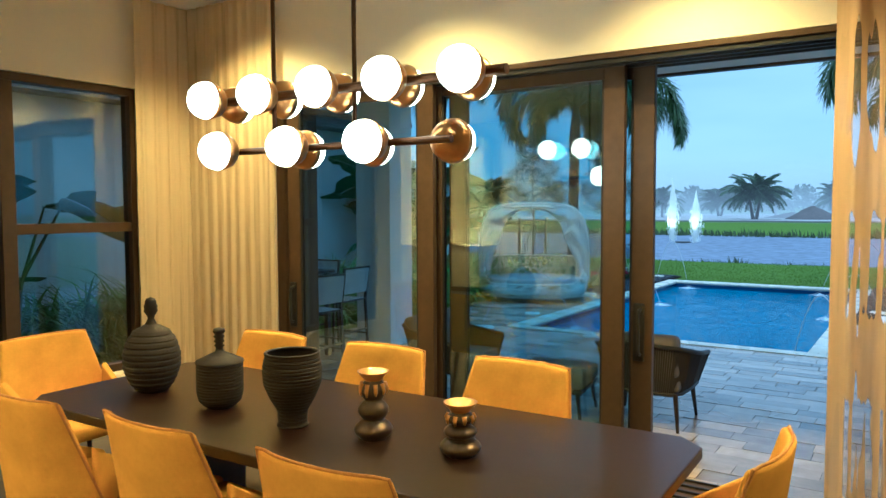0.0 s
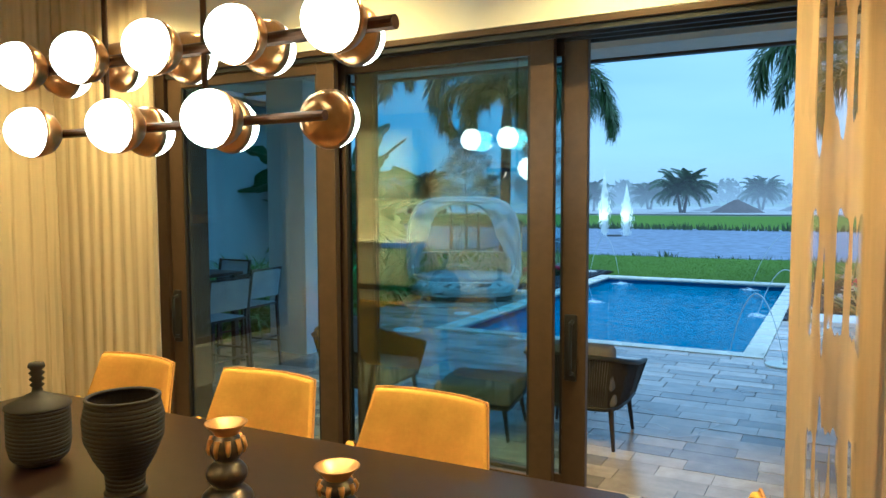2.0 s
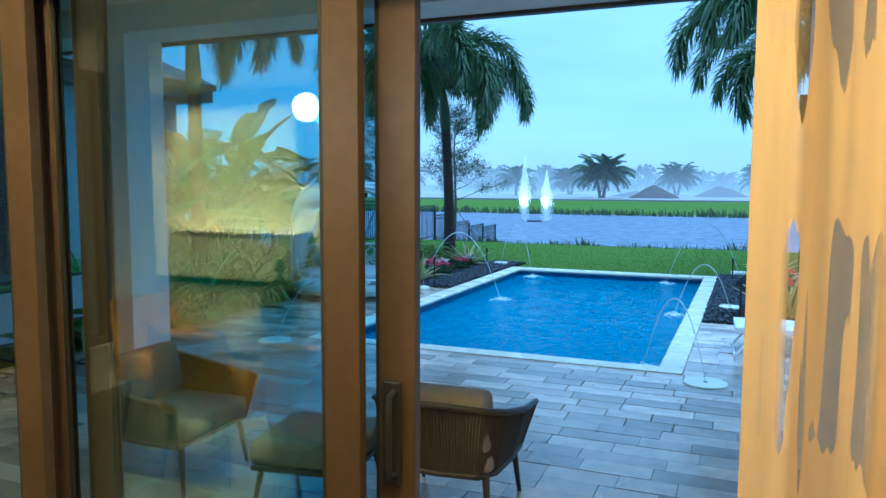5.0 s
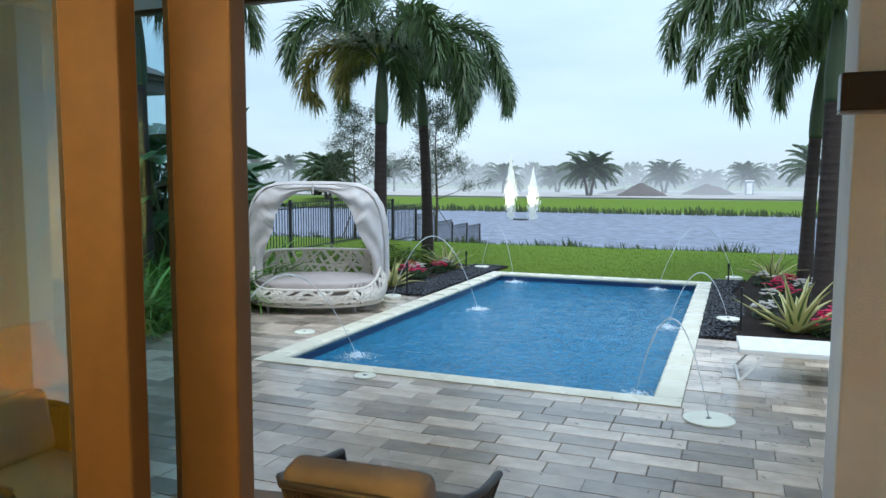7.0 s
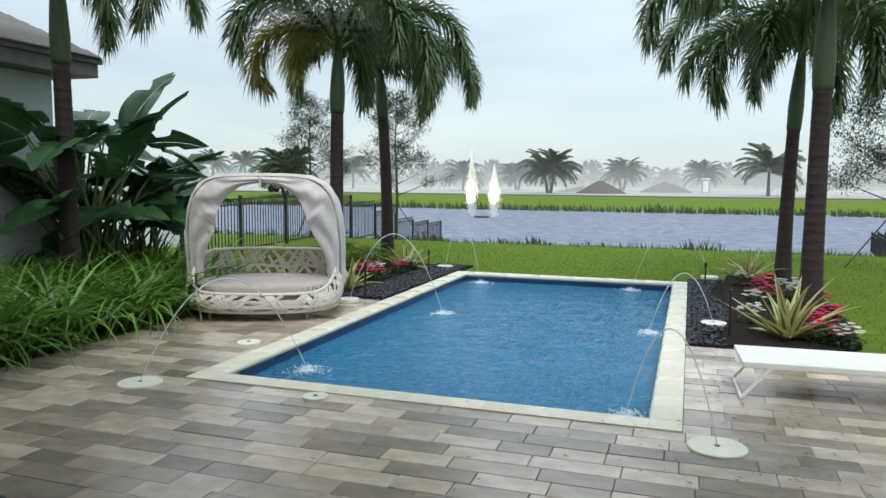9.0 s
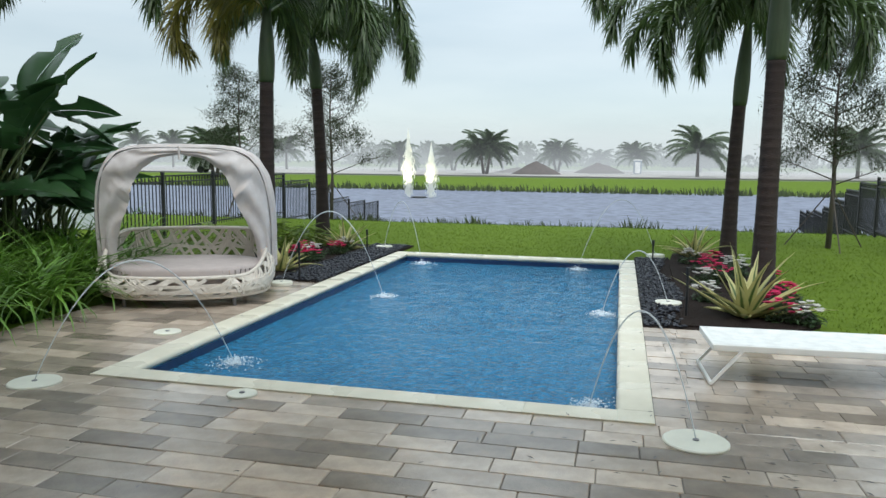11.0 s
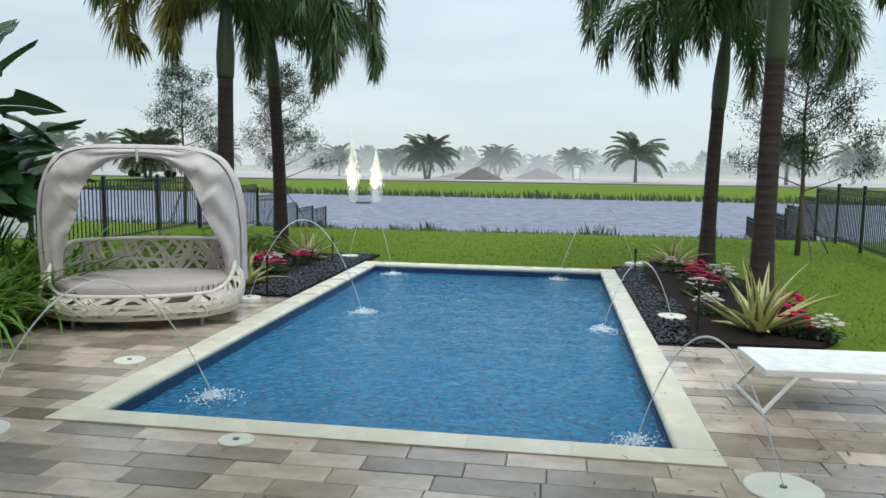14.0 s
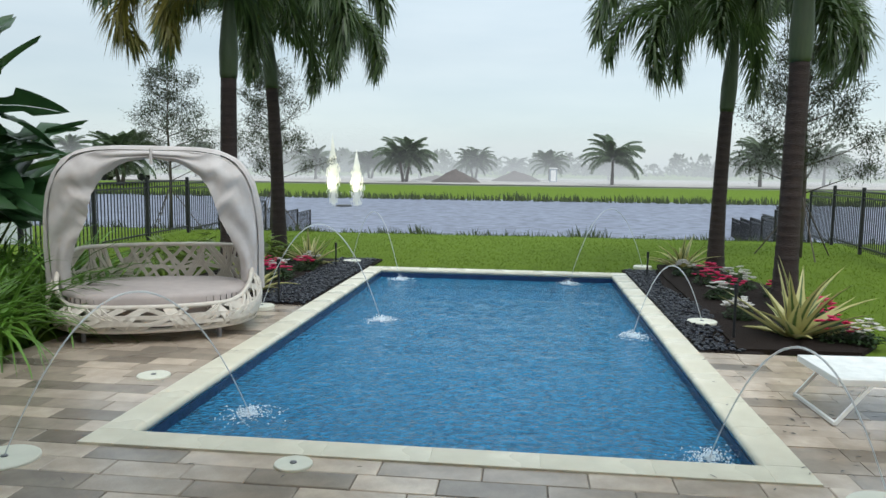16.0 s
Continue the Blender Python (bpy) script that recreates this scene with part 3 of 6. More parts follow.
def bank_height(x, y):
    """The lawn lies level, then falls to the lake; beyond it the far shore rises a little."""
    if y < 25.0:
        z = 0.0
    elif y < 36.0:
        s = (y - 25.0) / 11.0
        z = -1.4 * s * s * (3 - 2 * s)
    elif y < 72.0:
        z = -1.4 - 0.8 * math.sin(math.pi * (y - 36.0) / 36.0)
    elif y < 110.0:
        s = (y - 72.0) / 38.0
        z = -1.4 + 1.3 * s * (2 - s)
    else:
        z = -0.1
    return z + (0.02 * noise.noise((x * 0.3, y * 0.3, 0)) if y > 21 else 0.0)


def ground_sheet():
    bm = bmesh.new()
    xs = [-900, -300, -120, -60, -40, -30, -25] + [-20 + i for i in range(0, 31)] + [15, 20, 30, 40, 60, 120, 300, 900]
    ys = [-300, -60, -10, 5.0, 9.0, P_Y0 - COPE + 0.02, P_Y1 + COPE - 0.02] + [19.5 + i * 0.75 for i in range(24)] + [38, 40, 44, 50, 56, 62, 68, 71, 73, 76, 80, 86, 92, 100, 110, 130, 170, 260, 500, 1200]
    xs = sorted(set(xs) | {P_X0 - COPE + 0.02, P_X1 + COPE - 0.02})
    g = [[bm.verts.new((x, y, bank_height(x, y) - 0.03)) for y in ys] for x in xs]
    for i in range(len(xs) - 1):
        for j in range(len(ys) - 1):
            if xs[i] >= P_X0 - COPE and xs[i + 1] <= P_X1 + COPE and ys[j] >= P_Y0 - COPE and ys[j + 1] <= P_Y1 + COPE:
                continue
            bm.faces.new((g[i][j], g[i + 1][j], g[i + 1][j + 1], g[i][j + 1]))
    return bm


structure("ground", ground_sheet(), M_GRASS, "level green lawn falling to the lake shore", "lawn")
structure("lake", box(-900, 26.0, -1.6, 900, 90.0, -1.10), None, "grey rippled lake under rain", "lake")
bpy.data.objects["lake"].data.materials.append(M_LAKE)

structure("pool_basin", box(P_X0 - 0.15, P_Y0 - 0.15, -1.7, P_X1 + 0.15, P_Y1 + 0.15, -1.5), M_TILE, "blue tiled floor of the swimming pool", "pool")
for nm, b in (("pool_wall_west", (P_X0 - 0.15, P_Y0, P_X0, P_Y1)), ("pool_wall_east", (P_X1, P_Y0, P_X1 + 0.15, P_Y1)), ("pool_wall_south", (P_X0 - 0.15, P_Y0 - 0.15, P_X1 + 0.15, P_Y0)), ("pool_wall_north", (P_X0 - 0.15, P_Y1, P_X1 + 0.15, P_Y1 + 0.15))):
    structure(nm, box(b[0], b[1], -1.5, b[2], b[3], -0.055), M_TILE, "blue mosaic tiled pool wall", "pool wall")


def ripple(u, v):
    x, y = P_X0 + u * (P_X1 - P_X0), P_Y0 + v * (P_Y1 - P_Y0)
    return (x, y, WATER_Z + 0.006 * noise.noise((x * 3, y * 3, 1)) + 0.004 * noise.noise((x * 9, y * 9, 4)))


structure("pool_water", sheet(ripple, 90, 180), M_WATER, "clear blue pool water dimpled by rain", "water")

# waterline band of small tiles under the coping, one strip a side
for b in ((P_X0 + 0.012, P_Y1 - 0.012, P_X1 - 0.012, P_Y1 - 0.002), (P_X0 + 0.002, P_Y0, P_X0 + 0.012, P_Y1), (P_X1 - 0.012, P_Y0, P_X1 - 0.002, P_Y1)):
    structure("waterline_tile", box(b[0], b[1], -0.32, b[2], b[3], -0.056), M_BAND, "dark navy band of small waterline tiles", "tile")

coping = tagged(part("pool_coping", box(P_X0 - COPE + 0.03, P_Y0 - COPE + 0.03, -0.12, P_X0 - 0.16, P_Y1 + COPE - 0.03, -0.06), M_JOINT), "cream stone coping round the swimming pool", "coping", kind="structure")


def coping_pieces():
    long_side, short_side = P_Y1 - P_Y0, P_X1 - P_X0
    ny, nx = 12, 6
    ly, lx = long_side / ny, short_side / nx
    def bullnose(width, length):
        """A stone with its rounded nose towards +x, running along y."""
        prof = [(-width / 2, -0.055), (-width / 2, 0.010), (-width / 2 + 0.003, 0.012)]
        prof += [(width / 2 - 0.022 + 0.034 * math.sin(q), -0.021 + 0.033 * math.cos(q)) for q in (radians(k * 18) for k in range(11))]
        bm = bmesh.new()
        ends = [[bm.verts.new((x, y, z)) for x, z in prof] for y in (-length / 2 + 0.0005, length / 2 - 0.0005)]
        n = len(prof)
        for k in range(n):
            bm.faces.new((ends[0][k], ends[0][(k + 1) % n], ends[1][(k + 1) % n], ends[1][k]))
        bm.faces.new(ends[0][::-1])
        bm.faces.new(ends[1])
        bmesh.ops.recalc_face_normals(bm, faces=bm.faces)
        return bm

    a, c, d = (bpy.data.meshes.new(q) for q in ("coping_stone", "coping_stone_short", "coping_corner"))
    bullnose(COPE, ly).to_mesh(a)
    bullnose(COPE, lx).to_mesh(c)
    box(-COPE / 2, -COPE / 2, -0.055, COPE / 2, COPE / 2, 0.012, 0.002).to_mesh(d)
    for me in (a, c, d):
        me.materials.append(M_COPING)
    for i in range(ny):
        for x in (P_X0 - COPE / 2, P_X1 + COPE / 2):
            shared("coping_stone", a, coping, pose(x, P_Y0 + (i + 0.5) * ly, 0, 0, 0, 0 if x < -3 else 180))
    for i in range(nx):
        for y in (P_Y0 - COPE / 2, P_Y1 + COPE / 2):
            shared("coping_stone", c, coping, pose(P_X0 + (i + 0.5) * lx, y, 0, 0, 0, 90 if y < 14 else -90))
    for x in (P_X0 - COPE / 2, P_X1 + COPE / 2):
        for y in (P_Y0 - COPE / 2, P_Y1 + COPE / 2):
            shared("coping_stone", d, coping, pose(x, y, 0))


coping_pieces()

# ---- sliding doors ----
D_Z1 = 2.72


def sliding_door(x0, x1, y, handle_x, label, stile=0.13):
    d = thing("sliding_door", pose(0, y, 0), label, "door", "sliding door panels", "")
    z0, z1, t = FLOOR + 0.022, D_Z1 - 0.06, 0.022
    part("stile", box(x0, -t, z0, x0 + stile, t, z1, 0.004), M_BRONZE, d)
    part("stile", box(x1 - stile, -t, z0, x1, t, z1, 0.004), M_BRONZE, d)
    part("top_rail", box(x0 + stile, -t, z1 - 0.095, x1 - stile, t, z1, 0.004), M_BRONZE, d)
    part("bottom_rail", box(x0 + stile, -t, z0, x1 - stile, t, z0 + 0.2, 0.004), M_BRONZE, d)
    pane = part("pane", box(x0 + stile - 0.005, -0.004, z0 + 0.195, x1 - stile + 0.005, 0.004, z1 - 0.09), M_GLASS, d, "blue tinted glass")
    pane.visible_shadow = False
    bead = bmesh.new()
    for s in (-1, 1):
        box(x0 + stile, s * t * 0.6 - 0.004, z0 + 0.2, x0 + stile + 0.014, s * t * 0.6 + 0.004, z1 - 0.095, bm=bead)
        box(x1 - stile - 0.014, s * t * 0.6 - 0.004, z0 + 0.2, x1 - stile, s * t * 0.6 + 0.004, z1 - 0.095, bm=bead)
    part("glazing_bead", bead, M_BLACK, d)
    if handle_x is not None:
        h = part("handle", box(handle_x - 0.035, -t - 0.012, 0.86, handle_x + 0.035, -t, 1.215, 0.008), M_BLACK, d, "black pull handle")
        grip = tube([(handle_x + 0.012, -t - 0.01, 0.90), (handle_x + 0.012, -t - 0.05, 0.91), (handle_x + 0.012, -t - 0.055, 0.95), (handle_x + 0.012, -t - 0.055, 1.13), (handle_x + 0.012, -t - 0.05, 1.17), (handle_x + 0.012, -t - 0.01, 1.18)], 0.011, 8)
        part("grip", grip, M_BLACK, h)
    return d


sliding_door(-4.29, -2.90, DOOR_Y - 0.20, -4.235, "dark bronze framed sliding glass door panel, closed")
sliding_door(-3.02, -1.585, DOOR_Y - 0.105, None, "dark bronze framed sliding glass door panel, slid open over another")
sliding_door(-2.89, -1.435, DOOR_Y - 0.01, -1.515, "dark bronze framed sliding glass door panel, stacked behind, with pull handle")
fr = thing("door_frame", pose(0, DOOR_Y, 0), "dark bronze frame and tracks of the wide sliding doors", "door frame", kind="structure")
part("jamb", box(-4.385, -0.248, 0.0, -4.292, 0.12, 2.698, 0.004), M_BRONZE, fr)
part("jamb", box(1.52, -0.248, 0.0, 1.595, 0.12, 2.698, 0.004), M_BRONZE, fr)
part("head", box(-4.292, -0.248, D_Z1 - 0.055, 1.52, 0.12, 2.698, 0.004), M_BRONZE, fr)
for k in range(4):
    y = -0.235 + 0.095 * k
    part("track", box(-4.292, y, D_Z1 - 0.085, 1.52, y + 0.018, D_Z1 - 0.057), M_BLACK, fr)
    part("track", box(-4.292, y + 0.040, FLOOR + 0.004, 1.52, y + 0.048, FLOOR + 0.018), M_BLACK, fr)
part("sill", box(-4.385, -0.248, -0.06, 1.595, 0.115, FLOOR + 0.004, 0.003), M_BRONZE, fr)

# ---- dining room window ----
wf = thing("window_1", pose(X_L - 0.10, 0, 0), "dark bronze framed tall window with a low rail", "window", kind="structure")
part("window_frame", box(-0.06, W_Y0, W_Z0, 0.06, W_Y0 + 0.06, W_Z1, 0.003), M_BRONZE, wf)
part("window_frame", box(-0.06, W_Y1 - 0.05, W_Z0, 0.06, W_Y1, W_Z1, 0.003), M_BRONZE, wf)
part("window_frame", box(-0.06, W_Y0 + 0.06, W_Z1 - 0.06, 0.06, W_Y1 - 0.05, W_Z1, 0.003), M_BRONZE, wf)
part("window_frame", box(-0.06, W_Y0 + 0.06, W_Z0, 0.06, W_Y1 - 0.05, W_Z0 + 0.06, 0.003), M_BRONZE, wf)
part("mullion", box(-0.055, 3.43, W_Z0 + 0.06, 0.055, 3.53, W_Z1 - 0.06, 0.003), M_BRONZE, wf)
part("transom", box(-0.05, 3.53, 1.615, 0.05, W_Y1 - 0.05, 1.69, 0.003), M_BRONZE, wf)
for a, b, c, d in ((W_Y0 + 0.06, 3.43, W_Z0 + 0.06, W_Z1 - 0.06), (3.53, W_Y1 - 0.05, W_Z0 + 0.06, 1.615), (3.53, W_Y1 - 0.05, 1.69, W_Z1 - 0.06)):
    g = part("pane", box(-0.004, a, c, 0.004, b, d), M_GLASS2, wf)
    g.visible_shadow = False
part("window_sill", box(0.02, W_Y0 - 0.02, W_Z0 - 0.04, 0.14, W_Y1 + 0.02, W_Z0 - 0.002, 0.006), M_WALL, wf, "cream sill")


# ---- curtains ----
def curtain(name, along, height, folds, depth, mat, label, z0=FLOOR + 0.015):
    """A hanging curtain whose plan follows along(s) -> (x, y, nx, ny), s from 0 to 1."""
    def at(u, v):
        x, y, nx, ny = along(u)
        ph = folds * 2 * math.pi * u + 1.3 * noise.noise((u * 5, v * 0.8, 3))
        d = depth * (0.55 + 0.45 * (1 - v)) * (math.sin(ph) + 0.35 * math.sin(2.1 * ph + 1))
        d *= 0.8 + 0.5 * noise.noise((u * 9, 0, 7))
        return (x + nx * d, y + ny * d, z0 + v * (height - z0))
    ob = part(name, sheet(at, folds * 14, 14), mat, None, smooth=True)
    return tagged(ob, label, "curtain")


def corner_path(s):
    a, b = 0.50, 1.0
    d = s * (a + b)
    if d < a:
        return (X_L + 0.11, 4.38 + d, 1, 0)
    return (X_L + 0.11 + (d - a), 4.88, 0, 1)


curtain("curtain", corner_path, CEIL - 0.03, 13, 0.020, M_CURTAIN, "cream brush-stroke curtain gathered in the corner")
curtain("curtain", lambda s: (-0.46 + 1.6 * s, 4.90, 0, 1), CEIL - 0.03, 11, 0.05, M_SHEER, "cream sheer curtain with see-through vertical slits")

# ---- dining table ----
tb = thing("dining_table", pose(-2.25, 3.25, FLOOR, 0, 0, 1.5), "dark espresso wooden dining table with clipped corners", "table")
hx, hy, cc = 1.50, 0.54, 0.10
outline = [(-hx + cc, -hy), (hx - cc, -hy), (hx, -hy + cc), (hx, hy - cc), (hx - cc, hy), (-hx + cc, hy), (-hx, hy - cc), (-hx, -hy + cc)]
part("tabletop", prism(outline, 0.71, 0.755, bevel=0.006), M_TABLE, tb)
part("apron", box(-1.0, -0.26, 0.63, 1.0, 0.26, 0.709, 0.01), M_TABLE, tb)
for s in (-1, 1):
    part("pedestal", box(s * 0.85 - 0.09, -0.22, 0.05, s * 0.85 + 0.09, 0.22, 0.63, 0.015), M_TABLE, tb)
    part("foot", box(s * 0.85 - 0.14, -0.34, 0.0, s * 0.85 + 0.14, 0.34, 0.05, 0.012), M_TABLE, tb)


# ---- dining chairs ----
def dining_chair():
    """Tub-like side chair: tapered upholstered back with piping, seat shell, four splayed legs. Faces +y, back at -y."""
    c = thing("dining_chair", pose(0, 0, 0), "mustard yellow upholstered dining chair tucked at the table", "chair", "chairs round the table")

    def back(u, v, off=0.0):
        z = 0.43 + 0.485 * v
        w = 0.345 - 0.085 * v
        x = (2 * u - 1) * w
        y = -0.235 - 0.085 * v + 0.13 * abs(2 * u - 1) ** 2.5 * (1 - 0.6 * v)
        return Vector((x, y + off, z))
    thick = 0.055
    bm = bmesh.new()
    nu, nv = 12, 8
    f = [[bm.verts.new(back(i / nu, j / nv)) for j in range(nv + 1)] for i in range(nu + 1)]
    r = [[bm.verts.new(back(i / nu, j / nv) + Vector((0, -thick * (0.6 + 0.4 * (1 - j / nv)), 0))) for j in range(nv + 1)] for i in range(nu + 1)]
    for i in range(nu):
        for j in range(nv):
            bm.faces.new((f[i][j], f[i][j + 1], f[i + 1][j + 1], f[i + 1][j]))
            bm.faces.new((r[i][j], r[i + 1][j], r[i + 1][j + 1], r[i][j + 1]))
        bm.faces.new((f[i][nv], r[i][nv], r[i + 1][nv], f[i + 1][nv]))
        bm.faces.new((f[i][0], f[i + 1][0], r[i + 1][0], r[i][0]))
    for j in range(nv):
        bm.faces.new((f[0][j], r[0][j], r[0][j + 1], f[0][j + 1]))
        bm.faces.new((f[nu][j], f[nu][j + 1], r[nu][j + 1], r[nu][j]))
    bmesh.ops.recalc_face_normals(bm, faces=bm.faces)
    rim = [e for e in bm.edges if len(e.link_faces) == 2 and e.calc_face_angle(0) > 0.9]
    bmesh.ops.bevel(bm, geom=rim, offset=0.016, segments=3, affect="EDGES", profile=0.5)
    b = part("backrest", bm, M_MUSTARD, c, smooth=True)
    seam = [back(0, j / 8, -0.016) + Vector((-0.004, -0.01, 0)) for j in range(9)] + [back(i / 12, 1, -0.018) + Vector((0, 0, 0.003)) for i in range(1, 12)] + [back(1, j / 8, -0.016) + Vector((0.004, -0.01, 0)) for j in range(8, -1, -1)]
    part("piping", tube(seam, 0.0055, 6), M_PIPING, b)
    part("seat", box(-0.265, -0.24, 0.38, 0.265, 0.27, 0.475, 0.035, 3), M_MUSTARD, c, smooth=True)
    for sx in (-1, 1):
        wing = prism([(sx * 0.285, -0.17), (sx * 0.330, -0.17), (sx * 0.305, 0.05), (sx * 0.300, 0.26), (sx * 0.262, 0.26), (sx * 0.265, 0.05)], 0.40, 0.72, bevel=0.012)
        for v in wing.verts:
            if v.co.z > 0.5:
                v.co.z -= 0.24 * min(1.0, max(0.0, (v.co.y + 0.17) / 0.43)) ** 0.7
        part("side_wing", wing, M_MUSTARD, c, smooth=True)
        for sy in (-1, 1):
            part("leg", tube([(sx * 0.24, sy * 0.23, 0.0), (sx * 0.20, sy * 0.19, 0.39)], [0.011, 0.018], 8), M_DARKLEG, c)
    return c


CH = dining_chair()
CH.matrix_basis = pose(-1.73, 3.77, FLOOR, 0, 0, 180 - 2)
for x, y, a in ((-2.54, 3.74, 181), (-3.37, 3.70, 179), (-1.58, 2.76, 1), (-2.40, 2.74, -1), (-3.18, 2.68, 2), (-4.20, 3.20, -88), (-0.75, 3.38, 88)):
    copy_thing(CH, pose(x, y, FLOOR, 0, 0, a))


# ---- plants: shared tools ----
def raw(name, verts, faces, mat, parent=None, uv=None, smooth=False):
    me = bpy.data.meshes.new(name)
    me.from_pydata(verts, [], faces)
    me.materials.append(mat)
    if uv:
        lay = me.uv_layers.new(name="UVMap")
        idx = np.empty(len(me.loops), dtype=np.int32)
        me.loops.foreach_get("vertex_index", idx)
        lay.data.foreach_set("uv", np.array(uv, dtype=np.float32)[idx].ravel())
    if smooth:
        me.polygons.foreach_set("use_smooth", [True] * len(me.polygons))
    ob = new(name, me)
    if parent is not None:
        ob.parent = parent
    return ob


def blade(verts, faces, base, heading, length, width, rise, droop, steps=5, fold=0.25, uv=None, tip=0.05):
    """A strap leaf: starts at base, leans along heading (radians), rises, then droops. Three points across."""
    ch, sh = math.cos(heading), math.sin(heading)
    start = len(verts)
    x = z = 0.0
    ang = rise
    for i in range(steps + 1):
        s = i / steps
        w = width * (0.55 + 0.45 * math.sin(math.pi * min(1, s * 1.4 + 0.1))) * (1 - s ** 3) + width * tip * (1 - s) + 0.0008
        for k, u in ((-1, 0.0), (0, 0.5), (1, 1.0)):
            px, pz = x, z - (fold * w if k == 0 else 0)
            verts.append((base[0] + px * ch - k * w * 0.5 * sh, base[1] + px * sh + k * w * 0.5 * ch, base[2] + pz))
            if uv is not None:
                uv.append((u, s))
        ang -= droop / steps
        x += math.cos(ang) * length / steps
        z += math.sin(ang) * length / steps
    for i in range(steps):
        a = start + 3 * i
        faces.append((a, a + 1, a + 4, a + 3))
        faces.append((a + 1, a + 2, a + 5, a + 4))


rnd = random.Random(5)


# ---- foxtail palms ----
def frond_mesh(name, length, fall, mat, seed):
    """A bottle-brush frond along +x: arching stem with leaflets set all round it."""
    r = random.Random(seed)
    verts, faces = [], []
    n = 46
    pts, ang, p = [], radians(52), Vector((0, 0, 0))
    for i in range(n + 1):
        pts.append(p.copy())
        s = i / n
        ang -= fall / n * (0.5 + 1.1 * s)
        p = p + Vector((math.cos(ang), 0.0, math.sin(ang))) * (length / n)
    for i in range(n):
        d = (pts[i + 1] - pts[i]).normalized()
        up = Vector((-d.z, 0, d.x))
        side = Vector((0, 1, 0))
        rad = 0.014 * (1 - i / n) + 0.003
        b = len(verts)
        for q, rr in ((pts[i], rad), (pts[i + 1], rad * 0.97)):
            for k in range(4):
                a = k * math.pi / 2
                verts.append(tuple(q + (side * math.cos(a) + up * math.sin(a)) * rr))
        for k in range(4):
            faces.append((b + k, b + (k + 1) % 4, b + 4 + (k + 1) % 4, b + 4 + k))
    for i in range(5, n):
        s = i / n
        d = (pts[min(i + 1, n)] - pts[i - 1]).normalized()
        up = Vector((-d.z, 0, d.x))
        side = Vector((0, 1, 0))
        reach = 0.40 * (0.35 + 0.65 * math.sin(math.pi * min(1.0, 0.18 + s * 0.85)))
        for k in range(10):
            a = 2 * math.pi * (k + r.random()) / 10
            out = side * math.cos(a) + up * math.sin(a)
            way = (out * (0.85 + 0.2 * r.random()) + d * (0.55 + 0.4 * r.random())).normalized()
            ln = reach * (0.75 + 0.4 * r.random())
            o = pts[i] + d * (r.random() * length / n)
            w = way.cross(d)
            w = (w if w.length > 1e-3 else side).normalized() * 0.013
            mid = o + way * ln * 0.55 + Vector((0, 0, -0.02 * r.random()))
            end = o + way * ln + Vector((0, 0, -0.15 * (0.4 + r.random())))
            b = len(verts)
            verts.extend([tuple(o - w * 0.4), tuple(o + w * 0.4), tuple(mid + w), tuple(mid - w), tuple(end)])
            faces.append((b, b + 1, b + 2, b + 3))
            faces.append((b + 3, b + 2, b + 4))
    me = bpy.data.meshes.new(name)
    me.from_pydata(verts, [], faces)
    me.materials.append(mat)
    return me


FRONDS = [frond_mesh("frond", 1.85, radians(128), M_FROND, 1), frond_mesh("frond", 2.0, radians(146), M_FROND, 2), frond_mesh("frond", 1.75, radians(160), M_FROND, 3)]
FROND_OLD = frond_mesh("frond", 1.6, radians(185), M_FRONDOLD, 4)


def foxtail_palm(x, y, trunk, shaft, radius, lean, turns, size, label, old=()):
    """lean: how far the top is shifted in x and y. turns: headings of the fronds in degrees."""
    p = thing("palm_tree", pose(x, y, -0.03), label, "palm", "palms round the pool")

    def axis(z):
        s = z / (trunk + shaft)
        return (lean[0] * s * s, lean[1] * s * s, z)
    r = random.Random(int(x * 31 + y * 7))
    zs, rad = [], []
    z = 0.0
    while z < trunk:
        base = radius * (1.0 + 0.3 * math.exp(-z * 2.5)) * (1 - 0.16 * z / trunk)
        step = 0.10 + 0.05 * r.random()
        for dz, k in ((0.0, 1.03), (0.012, 0.985), (step - 0.012, 0.99)):
            zs.append(min(z + dz, trunk))
            rad.append(base * k)
        z += step
    part("trunk", tube([axis(q) for q in zs], rad, 14), M_PALMTRUNK, p, smooth=True)
    top = trunk + shaft
    prof = [(0.0, 0.86), (0.05, 0.95), (0.3, 1.02), (0.6, 0.85), (0.85, 0.6), (1.0, 0.45)]
    part("crownshaft", tube([axis(trunk + shaft * s) for s, _ in prof], [radius * k for _, k in prof], 14), M_SHAFT, p, "smooth green crownshaft", smooth=True)
    cx, cy, cz = axis(top)
    for i, a in enumerate(turns):
        me = FROND_OLD if i in old else FRONDS[i % 3]
        shared("frond", me, p, pose(cx, cy, cz - 0.06 - 0.05 * (i % 2), 0, r.uniform(-14, 14), a) @ Matrix.Diagonal((size, size, size, 1)))
    return p


